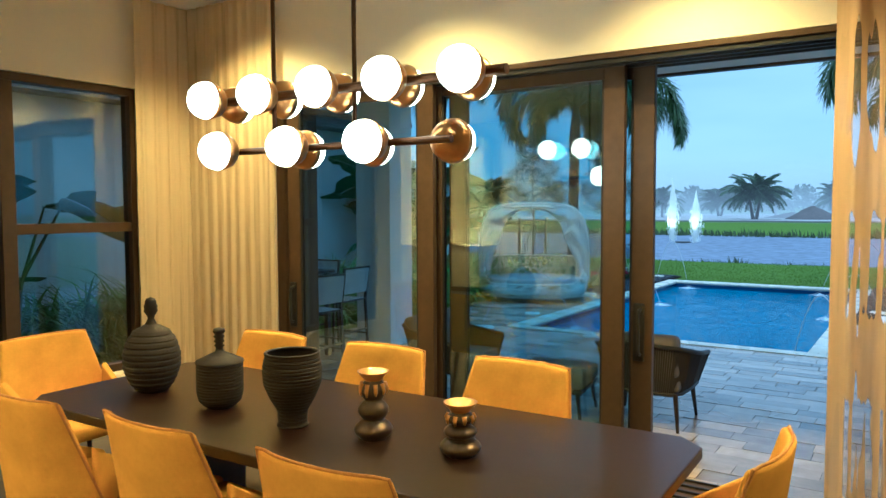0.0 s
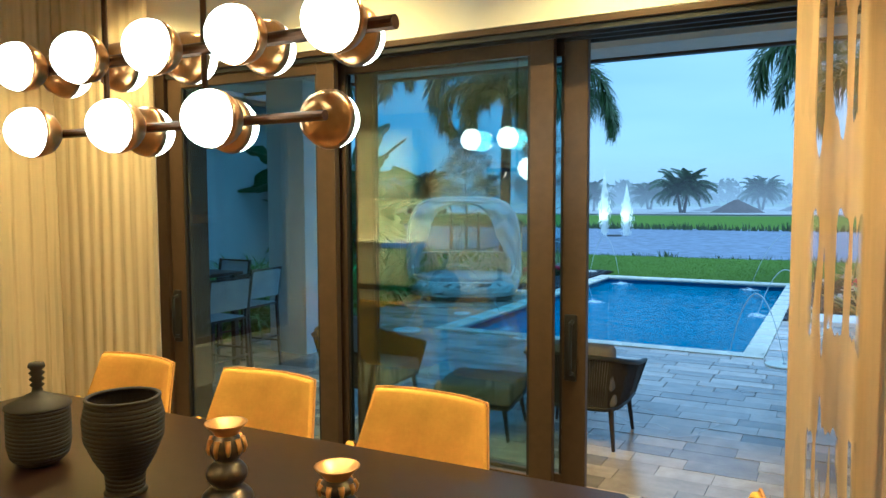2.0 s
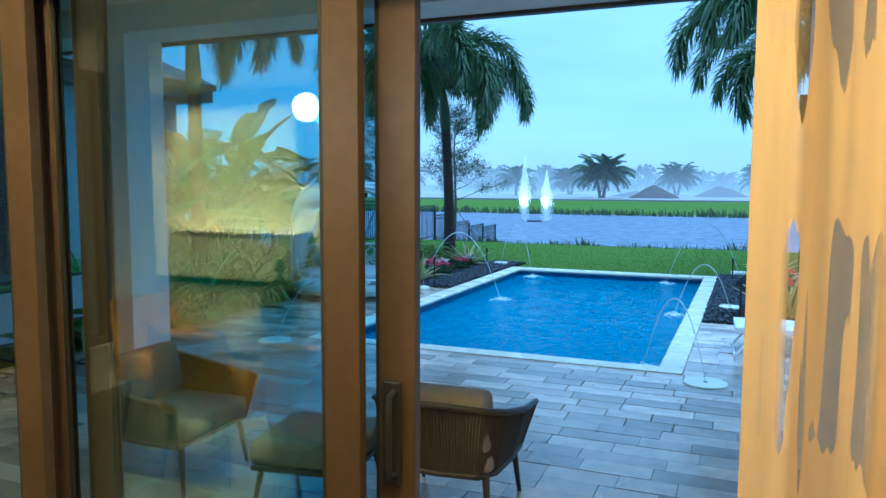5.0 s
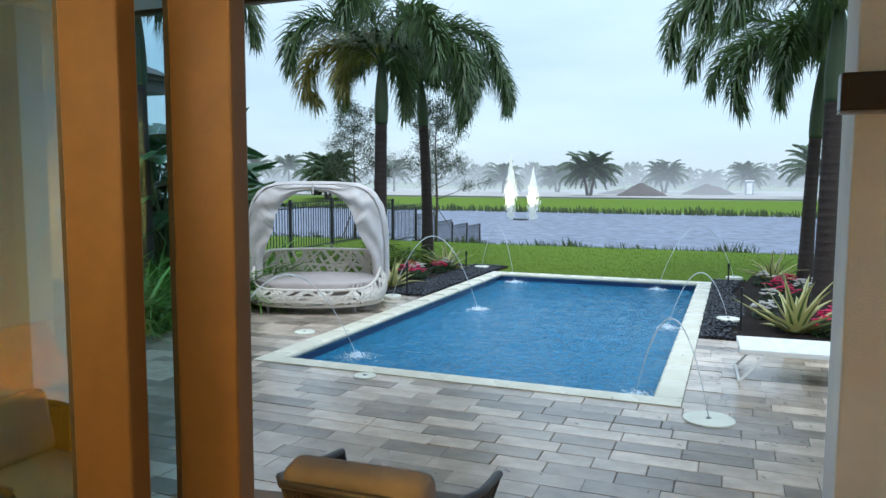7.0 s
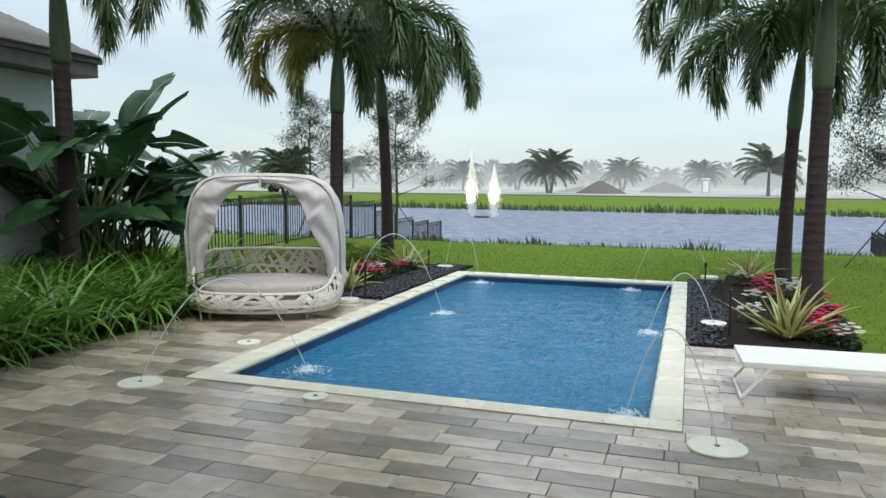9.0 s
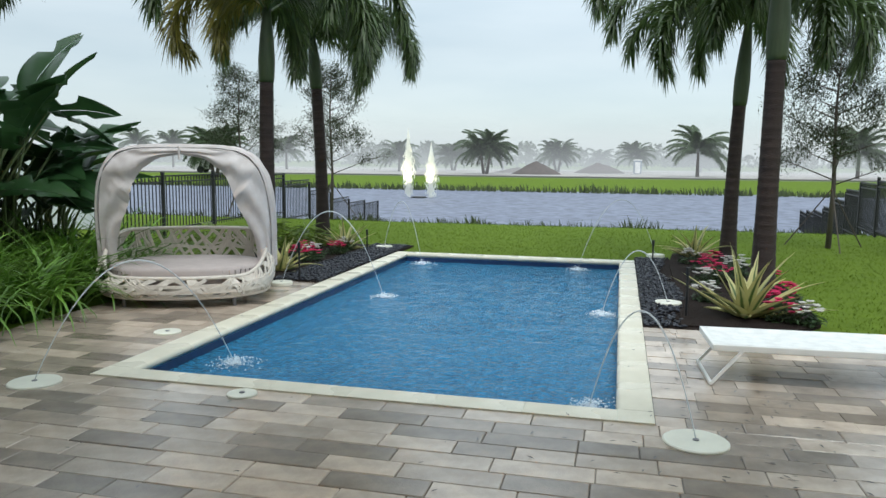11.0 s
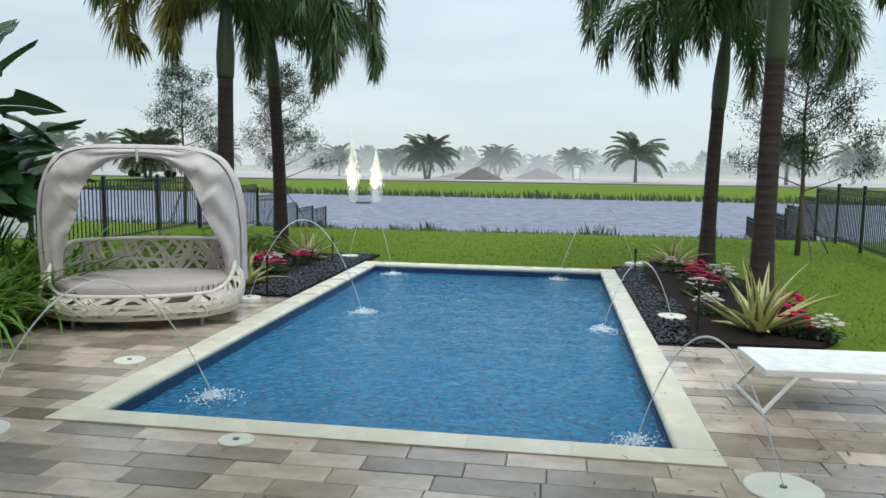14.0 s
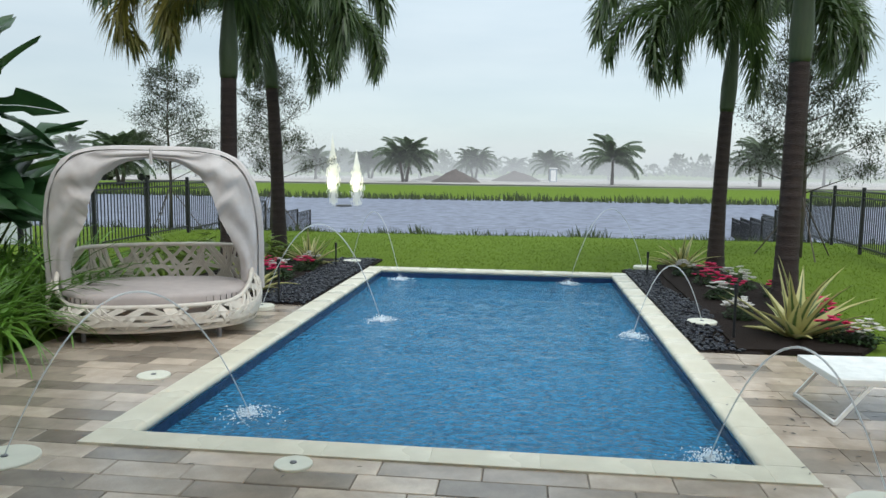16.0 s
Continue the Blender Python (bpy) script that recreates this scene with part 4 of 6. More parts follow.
foxtail_palm(-7.07, 17.0, 3.0, 1.2, 0.135, (0.06, 0.0), (10, 60, 100, 150, 195, 235, 280, 320, 350), 1.55, "tall foxtail palm with brown ringed trunk and a yellowing frond", old=(3, 4))
foxtail_palm(-7.42, 20.2, 3.2, 1.1, 0.135, (-0.20, 0.0), (0, 35, 75, 120, 170, 215, 260, 300, 335), 1.55, "foxtail palm with leaning ringed trunk by the pebble bed")
foxtail_palm(0.64, 19.7, 2.75, 1.45, 0.13, (0.14, 0.0), (15, 65, 110, 150, 185, 215, 250, 290, 335), 1.6, "foxtail palm with ringed trunk behind the flower bed")
foxtail_palm(0.58, 16.0, 3.05, 1.3, 0.14, (0.02, 0.0), (0, 40, 90, 130, 170, 205, 235, 275, 330), 1.6, "stout foxtail palm rising from the flower bed")
foxtail_palm(-8.85, 12.72, 3.3, 1.25, 0.125, (-0.05, 0.0), (20, 65, 110, 160, 200, 245, 290, 330, 355), 1.35, "foxtail palm standing in the lily hedge")
foxtail_palm(-9.3, 9.65, 2.7, 1.3, 0.125, (0.05, 0.0), (20, 75, 120, 170, 220, 260, 310, 345), 1.3, "foxtail palm against the neighbouring house")


# ---- lily hedge ----
def lily_bed():
    verts, faces = [], []
    r = random.Random(11)
    spots = []
    for _ in range(330):
        y = r.uniform(5.6, 15.0)
        x = r.uniform(-10.0, -7.25)
        if y < 9.6:
            x = r.uniform(-10.0, -7.45)
        if y > 13.0:
            x = r.uniform(-10.0, -7.5 - 0.10 * (y - 13))
        spots.append((x, y))
    for x, y in spots:
        h = 1.0 + 0.4 * r.random()
        for _ in range(18):
            a = r.uniform(0, 2 * math.pi)
            blade(verts, faces, (x + r.uniform(-0.08, 0.08), y + r.uniform(-0.08, 0.08), -0.02), a, h * r.uniform(0.75, 1.25), r.uniform(0.042, 0.075), radians(r.uniform(60, 88)), radians(r.uniform(60, 135)), 6)
    return raw("lily_bed", verts, faces, M_LILY)


tagged(lily_bed(), "dense bed of arching green strap-leaf lilies", "plant bed", kind="stuff")


def side_yard():
    """Clumps of strap leaves seen through the dining room window."""
    verts, faces = [], []
    r = random.Random(12)
    for _ in range(110):
        x, y = r.uniform(-9.6, -6.3), r.uniform(2.9, 5.6)
        h = 0.8 + 0.3 * r.random()
        for _ in range(15):
            blade(verts, faces, (x, y, -0.02), r.uniform(0, 6.28), h * r.uniform(0.75, 1.2), r.uniform(0.03, 0.06), radians(r.uniform(60, 88)), radians(r.uniform(60, 130)), 5)
    return raw("side_yard_lilies", verts, faces, M_LILY)


tagged(side_yard(), "green strap-leaf lilies under the dining room window", "plant bed", kind="stuff")


# ---- bird of paradise ----
def paddle_leaf(name, length, width, seed, tears=4):
    r = random.Random(seed)
    verts, faces = [], []
    n = 14
    rips = [r.uniform(0.15, 0.9) for _ in range(tears)]
    for side in (-1, 1):
        off = len(verts)
        drop = 0.0
        for i in range(n + 1):
            s = i / n
            w = width * 0.5 * math.sin(math.pi * (0.06 + 0.94 * s) ** 0.75) ** 0.8 if s < 1 else 0.0
            bend = -0.28 * length * s * s
            if any(abs(s - q) < 0.5 / n for q in rips):
                w *= 0.55
                drop = r.uniform(0.0, 0.06)
            verts.append((s * length, side * 0.004, bend))
            verts.append((s * length + 0.03 * s, side * w * 0.55, bend + w * 0.22))
            verts.append((s * length + 0.07 * s + 0.02, side * w, bend + w * 0.18 - drop))
        for i in range(n):
            a = off + 3 * i
            q = [(a, a + 3, a + 4, a + 1), (a + 1, a + 4, a + 5, a + 2)]
            faces.extend(q if side < 0 else [f[::-1] for f in q])
    me = bpy.data.meshes.new(name)
    me.from_pydata(verts, [], faces)
    me.polygons.foreach_set("use_smooth", [True] * len(me.polygons))
    me.materials.append(M_BOP)
    return me


PADDLES = [paddle_leaf("leaf", 0.95, 0.62, 3), paddle_leaf("leaf", 0.85, 0.55, 4, 6), paddle_leaf("leaf", 1.15, 0.66, 5, 3)]


def bird_of_paradise(x, y, count, height, seed, spread, label, lean=None):
    t = thing("bird_of_paradise", pose(x, y, -0.03), label, "plant", "bird of paradise plants")
    r = random.Random(seed)
    for i in range(count):
        a = r.uniform(0, 360) if lean is None else lean + r.uniform(-110, 110)
        ca, sa = math.cos(radians(a)), math.sin(radians(a))
        h = height * r.uniform(0.45, 1.0)
        out = spread * r.uniform(0.3, 1.0)
        base = (0.25 * r.uniform(-1, 1), 0.25 * r.uniform(-1, 1), 0)
        tip = Vector((base[0] + ca * out, base[1] + sa * out, h))
        mid = Vector((base[0] + ca * out * 0.3, base[1] + sa * out * 0.3, h * 0.6))
        st = part("leaf_stalk", tube([base, mid, tip], [0.028, 0.02, 0.011], 6), M_STALK, t, smooth=True)
        shared("leaf", PADDLES[i % 3], st, Matrix.Translation(tip) @ pose(0, 0, 0, r.uniform(-35, 35), r.uniform(-65, 20), a + r.uniform(-40, 40)))
    return t


bird_of_paradise(-9.35, 13.6, 42, 2.6, 21, 0.95, "large bird of paradise with torn dark green paddle leaves")
bird_of_paradise(-9.7, 15.0, 34, 2.0, 22, 0.8, "bird of paradise with glossy paddle leaves behind the daybed")
bird_of_paradise(-9.9, 14.2, 16, 2.6, 23, 0.5, "tall bird of paradise against the neighbouring house")
bird_of_paradise(-7.4, 4.3, 9, 2.3, 24, 0.7, "bird of paradise outside the dining room window")
bird_of_paradise(-8.2, 3.6, 7, 1.9, 25, 0.6, "bird of paradise outside the dining room window")


# ---- beds beside the pool: pebbles, mulch, striped agaves, bedding flowers ----
def flat_bed(name, outline, z, mat, label, category):
    return structure(name, prism(outline, -0.06, z), mat, label, category)


flat_bed("mulch_bed_east", [(-0.62, 13.6), (0.5, 13.62), (0.85, 14.1), (0.98, 15.6), (0.95, 17.6), (0.7, 19.2), (0.3, 20.05), (-0.3, 20.0), (-0.45, 18.5), (-0.5, 16.0)], 0.025, M_MULCH, "dark mulch flower bed east of the pool", "flower bed")
flat_bed("mulch_bed_west", [(-7.2, 15.1), (-6.1, 15.3), (-6.05, 17.5), (-6.1, 19.6), (-6.9, 19.8), (-7.6, 18.5), (-7.7, 16.2)], 0.025, M_MULCH, "dark mulch flower bed west of the pool", "flower bed")


def pebbles(name, spots, label):
    base = bmesh.new()
    bmesh.ops.create_icosphere(base, subdivisions=1, radius=1.0)
    bv = [v.co.copy() for v in base.verts]
    bf = [tuple(v.index for v in f.verts) for f in base.faces]
    base.free()
    r = random.Random(len(spots))
    verts, faces = [], []
    for x, y in spots:
        m = pose(x, y, 0.012 + r.uniform(0, 0.022), r.uniform(-14, 14), r.uniform(-14, 14), r.uniform(0, 360)) @ Matrix.Diagonal((r.uniform(0.024, 0.045), r.uniform(0.018, 0.03), r.uniform(0.010, 0.018), 1))
        o = len(verts)
        verts.extend(tuple(m @ v) for v in bv)
        faces.extend(tuple(i + o for i in f) for f in bf)
    return tagged(raw(name, verts, faces, M_PEBBLE, smooth=True), label, "pebbles", kind="stuff")


def spots_in(x0, x1, y0, y1, step, seed, waver=0.1):
    r = random.Random(seed)
    out = []
    y = y0
    while y < y1:
        x = x0
        while x < x1 + waver * math.sin(y * 1.7) + waver * r.uniform(-0.6, 0.6):
            out.append((x + r.uniform(-0.4, 0.4) * step, y + r.uniform(-0.4, 0.4) * step))
            x += step
        y += step * 0.72
    return out


E_G = P_X1 + COPE
W_G = P_X0 - COPE
structure("pebble_base_east", box(E_G + 0.002, 13.5, -0.06, -0.40, 19.3, 0.004), M_MULCH, "dark soil under the pebbles", "ground")
structure("pebble_base_west", box(-6.12, 15.15, -0.06, W_G - 0.002, 19.9, 0.004), M_MULCH, "dark soil under the pebbles", "ground")
pebbles("pebble_bed", spots_in(E_G + 0.04, -0.56, 13.55, 19.2, 0.060, 1), "loose black beach pebbles beside the pool")
pebbles("pebble_bed", spots_in(-6.05, W_G - 0.04, 15.2, 19.8, 0.060, 2, 0.0), "loose black beach pebbles beside the pool")


def agave(x, y, size, seed, label):
    t = thing("striped_agave", pose(x, y, 0.0), label, "plant", "striped agaves")
    r = random.Random(seed)
    for i in range(26):
        verts, faces, uv = [], [], []
        s = i / 26
        blade(verts, faces, (0.03 * math.cos(i), 0.03 * math.sin(i), 0.0), i * 2.4 + r.uniform(-0.2, 0.2), size * r.uniform(0.75, 1.05), 0.085 * size / 0.7, radians(18 + 66 * s + r.uniform(-6, 6)), radians(r.uniform(5, 55)), 6, 0.35, uv, 0.4)
        raw("leaf", verts, faces, M_AGAVE, t, uv, True)
    return t


agave(0.12, 14.26, 0.90, 1, "large yellow-edged striped agave in the flower bed")
agave(0.05, 19.6, 0.74, 2, "yellow-edged striped agave at the back of the bed")
agave(-6.30, 15.9, 0.70, 3, "yellow-edged striped agave beside the daybed")
agave(-6.40, 18.9, 0.70, 4, "yellow-edged striped agave under the palm")


def flower_clump(x, y, size, seed, mat, label):
    t = thing("flower_clump", pose(x, y, 0.02), label, "flowers", "bedding flowers")
    r = random.Random(seed)
    verts, faces = [], []
    for _ in range(150):
        a, q = r.uniform(0, 6.28), math.sqrt(r.random())
        blade(verts, faces, (q * size * math.cos(a), q * size * math.sin(a), r.uniform(0.02, 0.17) * (1.1 - 0.6 * q)), r.uniform(0, 6.28), r.uniform(0.05, 0.09), 0.035, radians(r.uniform(10, 60)), radians(60), 2)
    raw("foliage", verts, faces, M_FLOWERLEAF, t)
    for _ in range(20):
        a, q = r.uniform(0, 6.28), math.sqrt(r.random())
        verts, faces = [], []
        c = (q * size * math.cos(a), q * size * math.sin(a), 0.25 - 0.10 * q + r.uniform(-0.02, 0.03))
        for k in range(5):
            blade(verts, faces, c, k * 1.257 + a, 0.052, 0.052, radians(35), radians(30), 2, 0.1, None, 0.6)
        raw("blossom", verts, faces, mat, t)
    return t


FL = [(0.25, 18.5, 0.2, 0), (-0.12, 18.6, 0.18, 1), (0.55, 18.2, 0.2, 1), (0.05, 17.7, 0.22, 0), (0.45, 17.4, 0.2, 1), (0.15, 16.9, 0.2, 0), (-0.1, 16.4, 0.18, 1), (0.75, 16.7, 0.2, 0), (0.6, 14.75, 0.2, 0), (0.45, 14.1, 0.18, 0), (0.68, 14.0, 0.17, 1), (-0.2, 15.1, 0.18, 1), (0.75, 15.3, 0.18, 0)]
FL += [(-6.3, 17.0, 0.2, 0), (-6.45, 17.5, 0.2, 1), (-6.25, 18.0, 0.18, 0), (-6.6, 17.1, 0.18, 0), (-6.3, 18.6, 0.18, 1), (-6.7, 17.7, 0.2, 0)]
for i, (x, y, s, w) in enumerate(FL):
    flower_clump(x, y, s, 40 + i, M_WHITEP if w else M_PINK, ("white" if w else "bright pink") + " impatiens flowering in the mulch bed")


# ---- bushy shrubs behind the daybed ----
def shrub(x, y, w, h, seed, label):
    r = random.Random(seed)
    verts, faces = [], []
    for _ in range(260):
        a, q = r.uniform(0, 6.28), math.sqrt(r.random())
        z = h * (1 - 0.7 * q * q) * r.uniform(0.35, 1.0)
        blade(verts, faces, (x + q * w * math.cos(a), y + q * w * math.sin(a), z), a + r.uniform(-0.8, 0.8), r.uniform(0.16, 0.34), 0.06, radians(r.uniform(0, 45)), radians(r.uniform(30, 80)), 3)
    for _ in range(14):
        a = r.uniform(0, 6.28)
        blade(verts, faces, (x, y, -0.02), a, h, 0.02, radians(75), radians(30), 3)
    return tagged(raw("shrub", verts, faces, M_SHRUB), label, "shrub", "shrubs behind the daybed")


shrub(-7.6, 17.9, 0.55, 0.75, 1, "bright yellow-green leafy shrub behind the daybed")
shrub(-8.3, 17.3, 0.5, 0.6, 2, "low yellow-green shrub behind the daybed")
shrub(-7.3, 19.2, 0.4, 0.45, 3, "low green shrub under the palms")


# ---- young oaks ----
def young_oak(x, y, height, spread, seed, label, leaves=2600):
    t = thing("young_oak", pose(x, y, bank_height(x, y) - 0.03), label, "tree", "young oaks by the fence")
    r = random.Random(seed)
    trunk = bmesh.new()
    tube([(0, 0, 0), (0.03, 0.02, height * 0.3), (-0.03, 0.0, height * 0.65), (0.02, 0.01, height * 0.97)], [0.06, 0.045, 0.028, 0.006], 8, bm=trunk)
    tips = []
    for i in range(26):
        z = height * (0.30 + 0.66 * i / 26)
        a = i * 2.4 + r.uniform(-0.3, 0.3)
        ln = spread * (1.05 - 0.75 * (i / 26)) * r.uniform(0.65, 1.1)
        e = Vector((math.cos(a) * ln, math.sin(a) * ln, z + ln * r.uniform(0.35, 0.75)))
        m = Vector((math.cos(a) * ln * 0.5, math.sin(a) * ln * 0.5, z + ln * 0.2))
        tube([(0, 0, z), m, e], [0.016, 0.010, 0.003], 5, bm=trunk)
        for _ in range(4):
            q = m.lerp(e, r.uniform(0.0, 0.9))
            f = q + Vector((r.uniform(-1, 1), r.uniform(-1, 1), r.uniform(-0.1, 0.9))) * 0.32
            tube([q, f], [0.005, 0.002], 4, bm=trunk)
            tips.append((q, f))
        tips.append((m, e))
    part("trunk", trunk, M_BARK, t, smooth=True)
    verts, faces = [], []
    for _ in range(leaves):
        a, b = tips[r.randrange(len(tips))]
        c = a.lerp(b, r.uniform(0.2, 1.05)) + Vector((r.gauss(0, 0.13), r.gauss(0, 0.13), r.gauss(0, 0.11)))
        blade(verts, faces, c, r.uniform(0, 6.28), r.uniform(0.06, 0.11), 0.042, radians(r.uniform(-40, 50)), radians(r.uniform(-20, 50)), 1)
    raw("crown", verts, faces, M_OAKLEAF, t)
    for a in (30, 150, 270):
        part("stake", tube([(math.cos(radians(a)) * 0.9, math.sin(radians(a)) * 0.9, -0.03), (0, 0, 1.25)], 0.014, 5), M_BARK, t)
    return t


young_oak(-13.2, 27.2, 4.7, 1.7, 1, "thin young oak with sparse grey-green leaves", 11000)
young_oak(-10.2, 27.5, 4.9, 1.5, 2, "thin young oak with sparse grey-green leaves", 11000)
young_oak(2.98, 22.4, 4.4, 1.5, 3, "staked young oak with sparse grey-green leaves", 13000)


# ---- chandelier ----
lamp = thing("chandelier", pose(0, 0, 0), "brass and bronze chandelier with two rails of lit opal globes", "chandelier")
U_Y, U_Z, L_Y, L_Z2 = 3.27, 2.31, 3.24, 2.065
part("upper_rail", tube([(-2.967, U_Y, U_Z), (-1.371, U_Y, U_Z)], 0.021, 12), M_RAIL, lamp, smooth=False)
part("lower_rail", tube([(-2.857, L_Y, L_Z2), (-1.593, L_Y, L_Z2)], 0.016, 12), M_RAIL, lamp)
for x in (-2.58, -2.1):
    part("hanging_rod", tube([(x, U_Y, L_Z2), (x, U_Y, CEIL - 0.03)], 0.010, 8), M_RAIL, lamp)
    part("canopy", tube([(x, U_Y, CEIL - 0.03), (x, U_Y, CEIL - 0.002)], 0.06, 16), M_RAIL, lamp)
GL = [(-2.93, -1, U_Z), (-2.589, -1, U_Z), (-2.229, -1, U_Z), (-1.869, -1, U_Z), (-1.51, -1, U_Z), (-2.94, 1, U_Z), (-2.617, 1, U_Z), (-2.266, 1, U_Z), (-1.916, 1, U_Z), (-1.574, 1, U_Z)]
GL += [(-2.82, -1, L_Z2), (-2.377, -1, L_Z2), (-1.943, -1, L_Z2), (-2.451, 1, L_Z2), (-2.054, 1, L_Z2), (-1.648, 1, L_Z2)]
for x, side, z in GL:
    y = (U_Y if z == U_Z else L_Y) + side * 0.10
    bm = bmesh.new()
    bmesh.ops.create_uvsphere(bm, u_segments=24, v_segments=16, radius=0.087, matrix=Matrix.Translation((x, y, z)))
    g = part("globe", bm, M_GLOBE, lamp, "lit white opal glass", True)
    cup = lathe([(0.0, -0.098), (0.026, -0.097), (0.052, -0.084), (0.074, -0.060), (0.087, -0.026), (0.091, 0.0), (0.088, 0.0)], 24)
    bmesh.ops.transform(cup, matrix=Matrix.Translation((x, y, z)) @ pose(0, 0, 0, 90 if side < 0 else -90), verts=cup.verts)
    part("cup", cup, M_BRASS, g, "brass half cup", True)


# ---- vases ----
def ribs(profile, pitch, depth):
    """Turn a smooth (radius, z) outline into one with even ridges."""
    out = []
    z0, z1 = profile[0][1], profile[-1][1]
    n = int((z1 - z0) / pitch)
    for i in range(n):
        for f, k in ((0.0, -depth), (0.25, 0.0), (0.75, 0.0), (1.0, -depth)):
            z = z0 + (i + f) * (z1 - z0) / n
            for (ra, za), (rb, zb) in zip(profile, profile[1:]):
                if za <= z <= zb + 1e-6:
                    out.append((ra + (rb - ra) * (z - za) / (zb - za) + k, z))
                    break
    return out


TZ = FLOOR + 0.755


def sized(w, h):
    return Matrix.Diagonal((w, w, h, 1))


v = thing("lidded_vase", pose(-3.33, 3.12, TZ) @ sized(0.96, 0.95), "round dark ribbed ceramic vase with a finial lid", "vase", "ceramic vases on the table")
part("body", lathe([(0, 0.0)] + ribs([(0.075, 0.0), (0.115, 0.05), (0.145, 0.13), (0.148, 0.2), (0.125, 0.28), (0.085, 0.335)], 0.030, 0.006) + [(0.03, 0.36), (0, 0.362)], 40), M_CLAY, v, smooth=False)
part("lid", lathe([(0.03, 0.36), (0.016, 0.39), (0.02, 0.405), (0.036, 0.43), (0.032, 0.445), (0.036, 0.455), (0.028, 0.47), (0.03, 0.48), (0.02, 0.497), (0.0, 0.505)], 24), M_CLAY, v, smooth=True)
v = thing("lidded_jar", pose(-2.80, 3.11, TZ) @ sized(0.97, 0.93), "dark ribbed ceramic jar with a knobbed lid", "jar", "ceramic vases on the table")
part("body", lathe([(0, 0.0), (0.06, 0.0)] + ribs([(0.07, 0.005), (0.10, 0.035), (0.110, 0.08), (0.110, 0.22)], 0.0145, 0.004) + [(0.112, 0.225), (0, 0.226)], 40), M_CLAY, v)
part("lid", lathe([(0.114, 0.226), (0.112, 0.236), (0.06, 0.262), (0.02, 0.282), (0.016, 0.3), (0.026, 0.31), (0.016, 0.32), (0.027, 0.332), (0.017, 0.343), (0.028, 0.356), (0.018, 0.366), (0.03, 0.38), (0.026, 0.395), (0, 0.402)], 28), M_CLAY, v, smooth=True)
v = thing("ribbed_vase", pose(-2.30, 3.08, TZ + 0.001) @ sized(0.96, 0.92), "open dark ribbed ceramic vase with a narrow foot", "vase", "ceramic vases on the table")
part("body", lathe([(0, 0.0)] + ribs([(0.062, 0.0), (0.066, 0.07), (0.10, 0.13), (0.128, 0.20), (0.132, 0.27), (0.118, 0.335)], 0.0155, 0.004) + [(0.118, 0.338), (0.118, 0.26), (0.08, 0.13), (0.0, 0.08)], 40), M_CLAY, v)
part("rim", lathe([(0.116, 0.334), (0.122, 0.338), (0.121, 0.345), (0.110, 0.345), (0.108, 0.334), (0.116, 0.334)], 40), M_CLAY, v, "", True)
part("foot", lathe([(0.0, -0.0), (0.068, 0.0), (0.070, 0.006), (0.066, 0.012), (0.0, 0.012)], 40), M_CLAY, v, "", True)


def candle_vase(x, y, lobes, label):
    c = thing("candle_holder", pose(x, y, TZ) @ sized(0.95, 0.92), label, "candle holder", "pewter candle holders")
    prof, z = [(0, 0), (0.055, 0.0)], 0.0
    for r, h in lobes:
        for k in range(9):
            a = math.pi * k / 8
            prof.append((r * (0.62 + 0.38 * math.sin(a)), z + h * k / 8))
        z += h
    part("body", lathe(prof, 32), M_PEWTER, c, smooth=True)
    part("rim", lathe([(prof[-1][0] * 1.03, z - 0.035), (prof[-1][0] * 0.98, z - 0.005), (0.045, z + 0.012), (0.066, z + 0.034), (0.068, z + 0.038), (0.060, z + 0.036), (0.036, z + 0.012), (0.0, z)], 32), M_GOLD, c, "gold glazed flaring rim", True)
    drip = bmesh.new()
    for k in range(9):
        a, ln = 2 * math.pi * k / 9, 0.03 + 0.02 * ((k * 7) % 5) / 5
        r = lobes[-1][0]
        tube([(math.cos(a) * r * 0.85, math.sin(a) * r * 0.85, z - 0.012), (math.cos(a) * r * 1.01, math.sin(a) * r * 1.01, z - lobes[-1][1] * 0.5), (math.cos(a) * r * 0.97, math.sin(a) * r * 0.97, z - lobes[-1][1] * 0.5 - ln * 0.5)], [0.010, 0.009, 0.004], 6, bm=drip)
    part("glaze_drip", drip, M_GOLD, c, "", True)


candle_vase(-1.90, 3.13, [(0.083, 0.085), (0.066, 0.085), (0.056, 0.09)], "tall pewter lobed candle holder with gold drip glaze")
candle_vase(-1.50, 3.15, [(0.083, 0.072), (0.066, 0.055), (0.056, 0.055)], "short pewter lobed candle holder with gold drip glaze")


# ---- daybed ----
BX, BY, BA = -6.42, 13.62, 21
bed = thing("daybed", pose(BX, BY, 0, 0, 0, BA), "oval cream wicker daybed with a draped cloth canopy", "daybed")
AX, AY = 1.04, 0.78


def oval(a, k=1.0):
    return AX * k * math.copysign(abs(math.cos(a)) ** 0.85, math.cos(a)), AY * k * math.copysign(abs(math.sin(a)) ** 0.85, math.sin(a))


def rim_height(a):
    """Low in front (a = -90 degrees), high at the back."""
    s = 0.5 + 0.5 * math.sin(a)
    k = max(0.0, min(1.0, (s - 0.12) / 0.68))
    return 0.35 + 0.46 * k * k * (3 - 2 * k)


def shell(a, v):
    """The woven tub: from the underside rim up and bulging outwards."""
    top = rim_height(a)
    k = 0.86 + 0.14 * math.sin(math.pi * min(1.0, 0.15 + v * 0.75))
    x, y = oval(a, k)
    return Vector((x, y, 0.13 + (top - 0.13) * v))


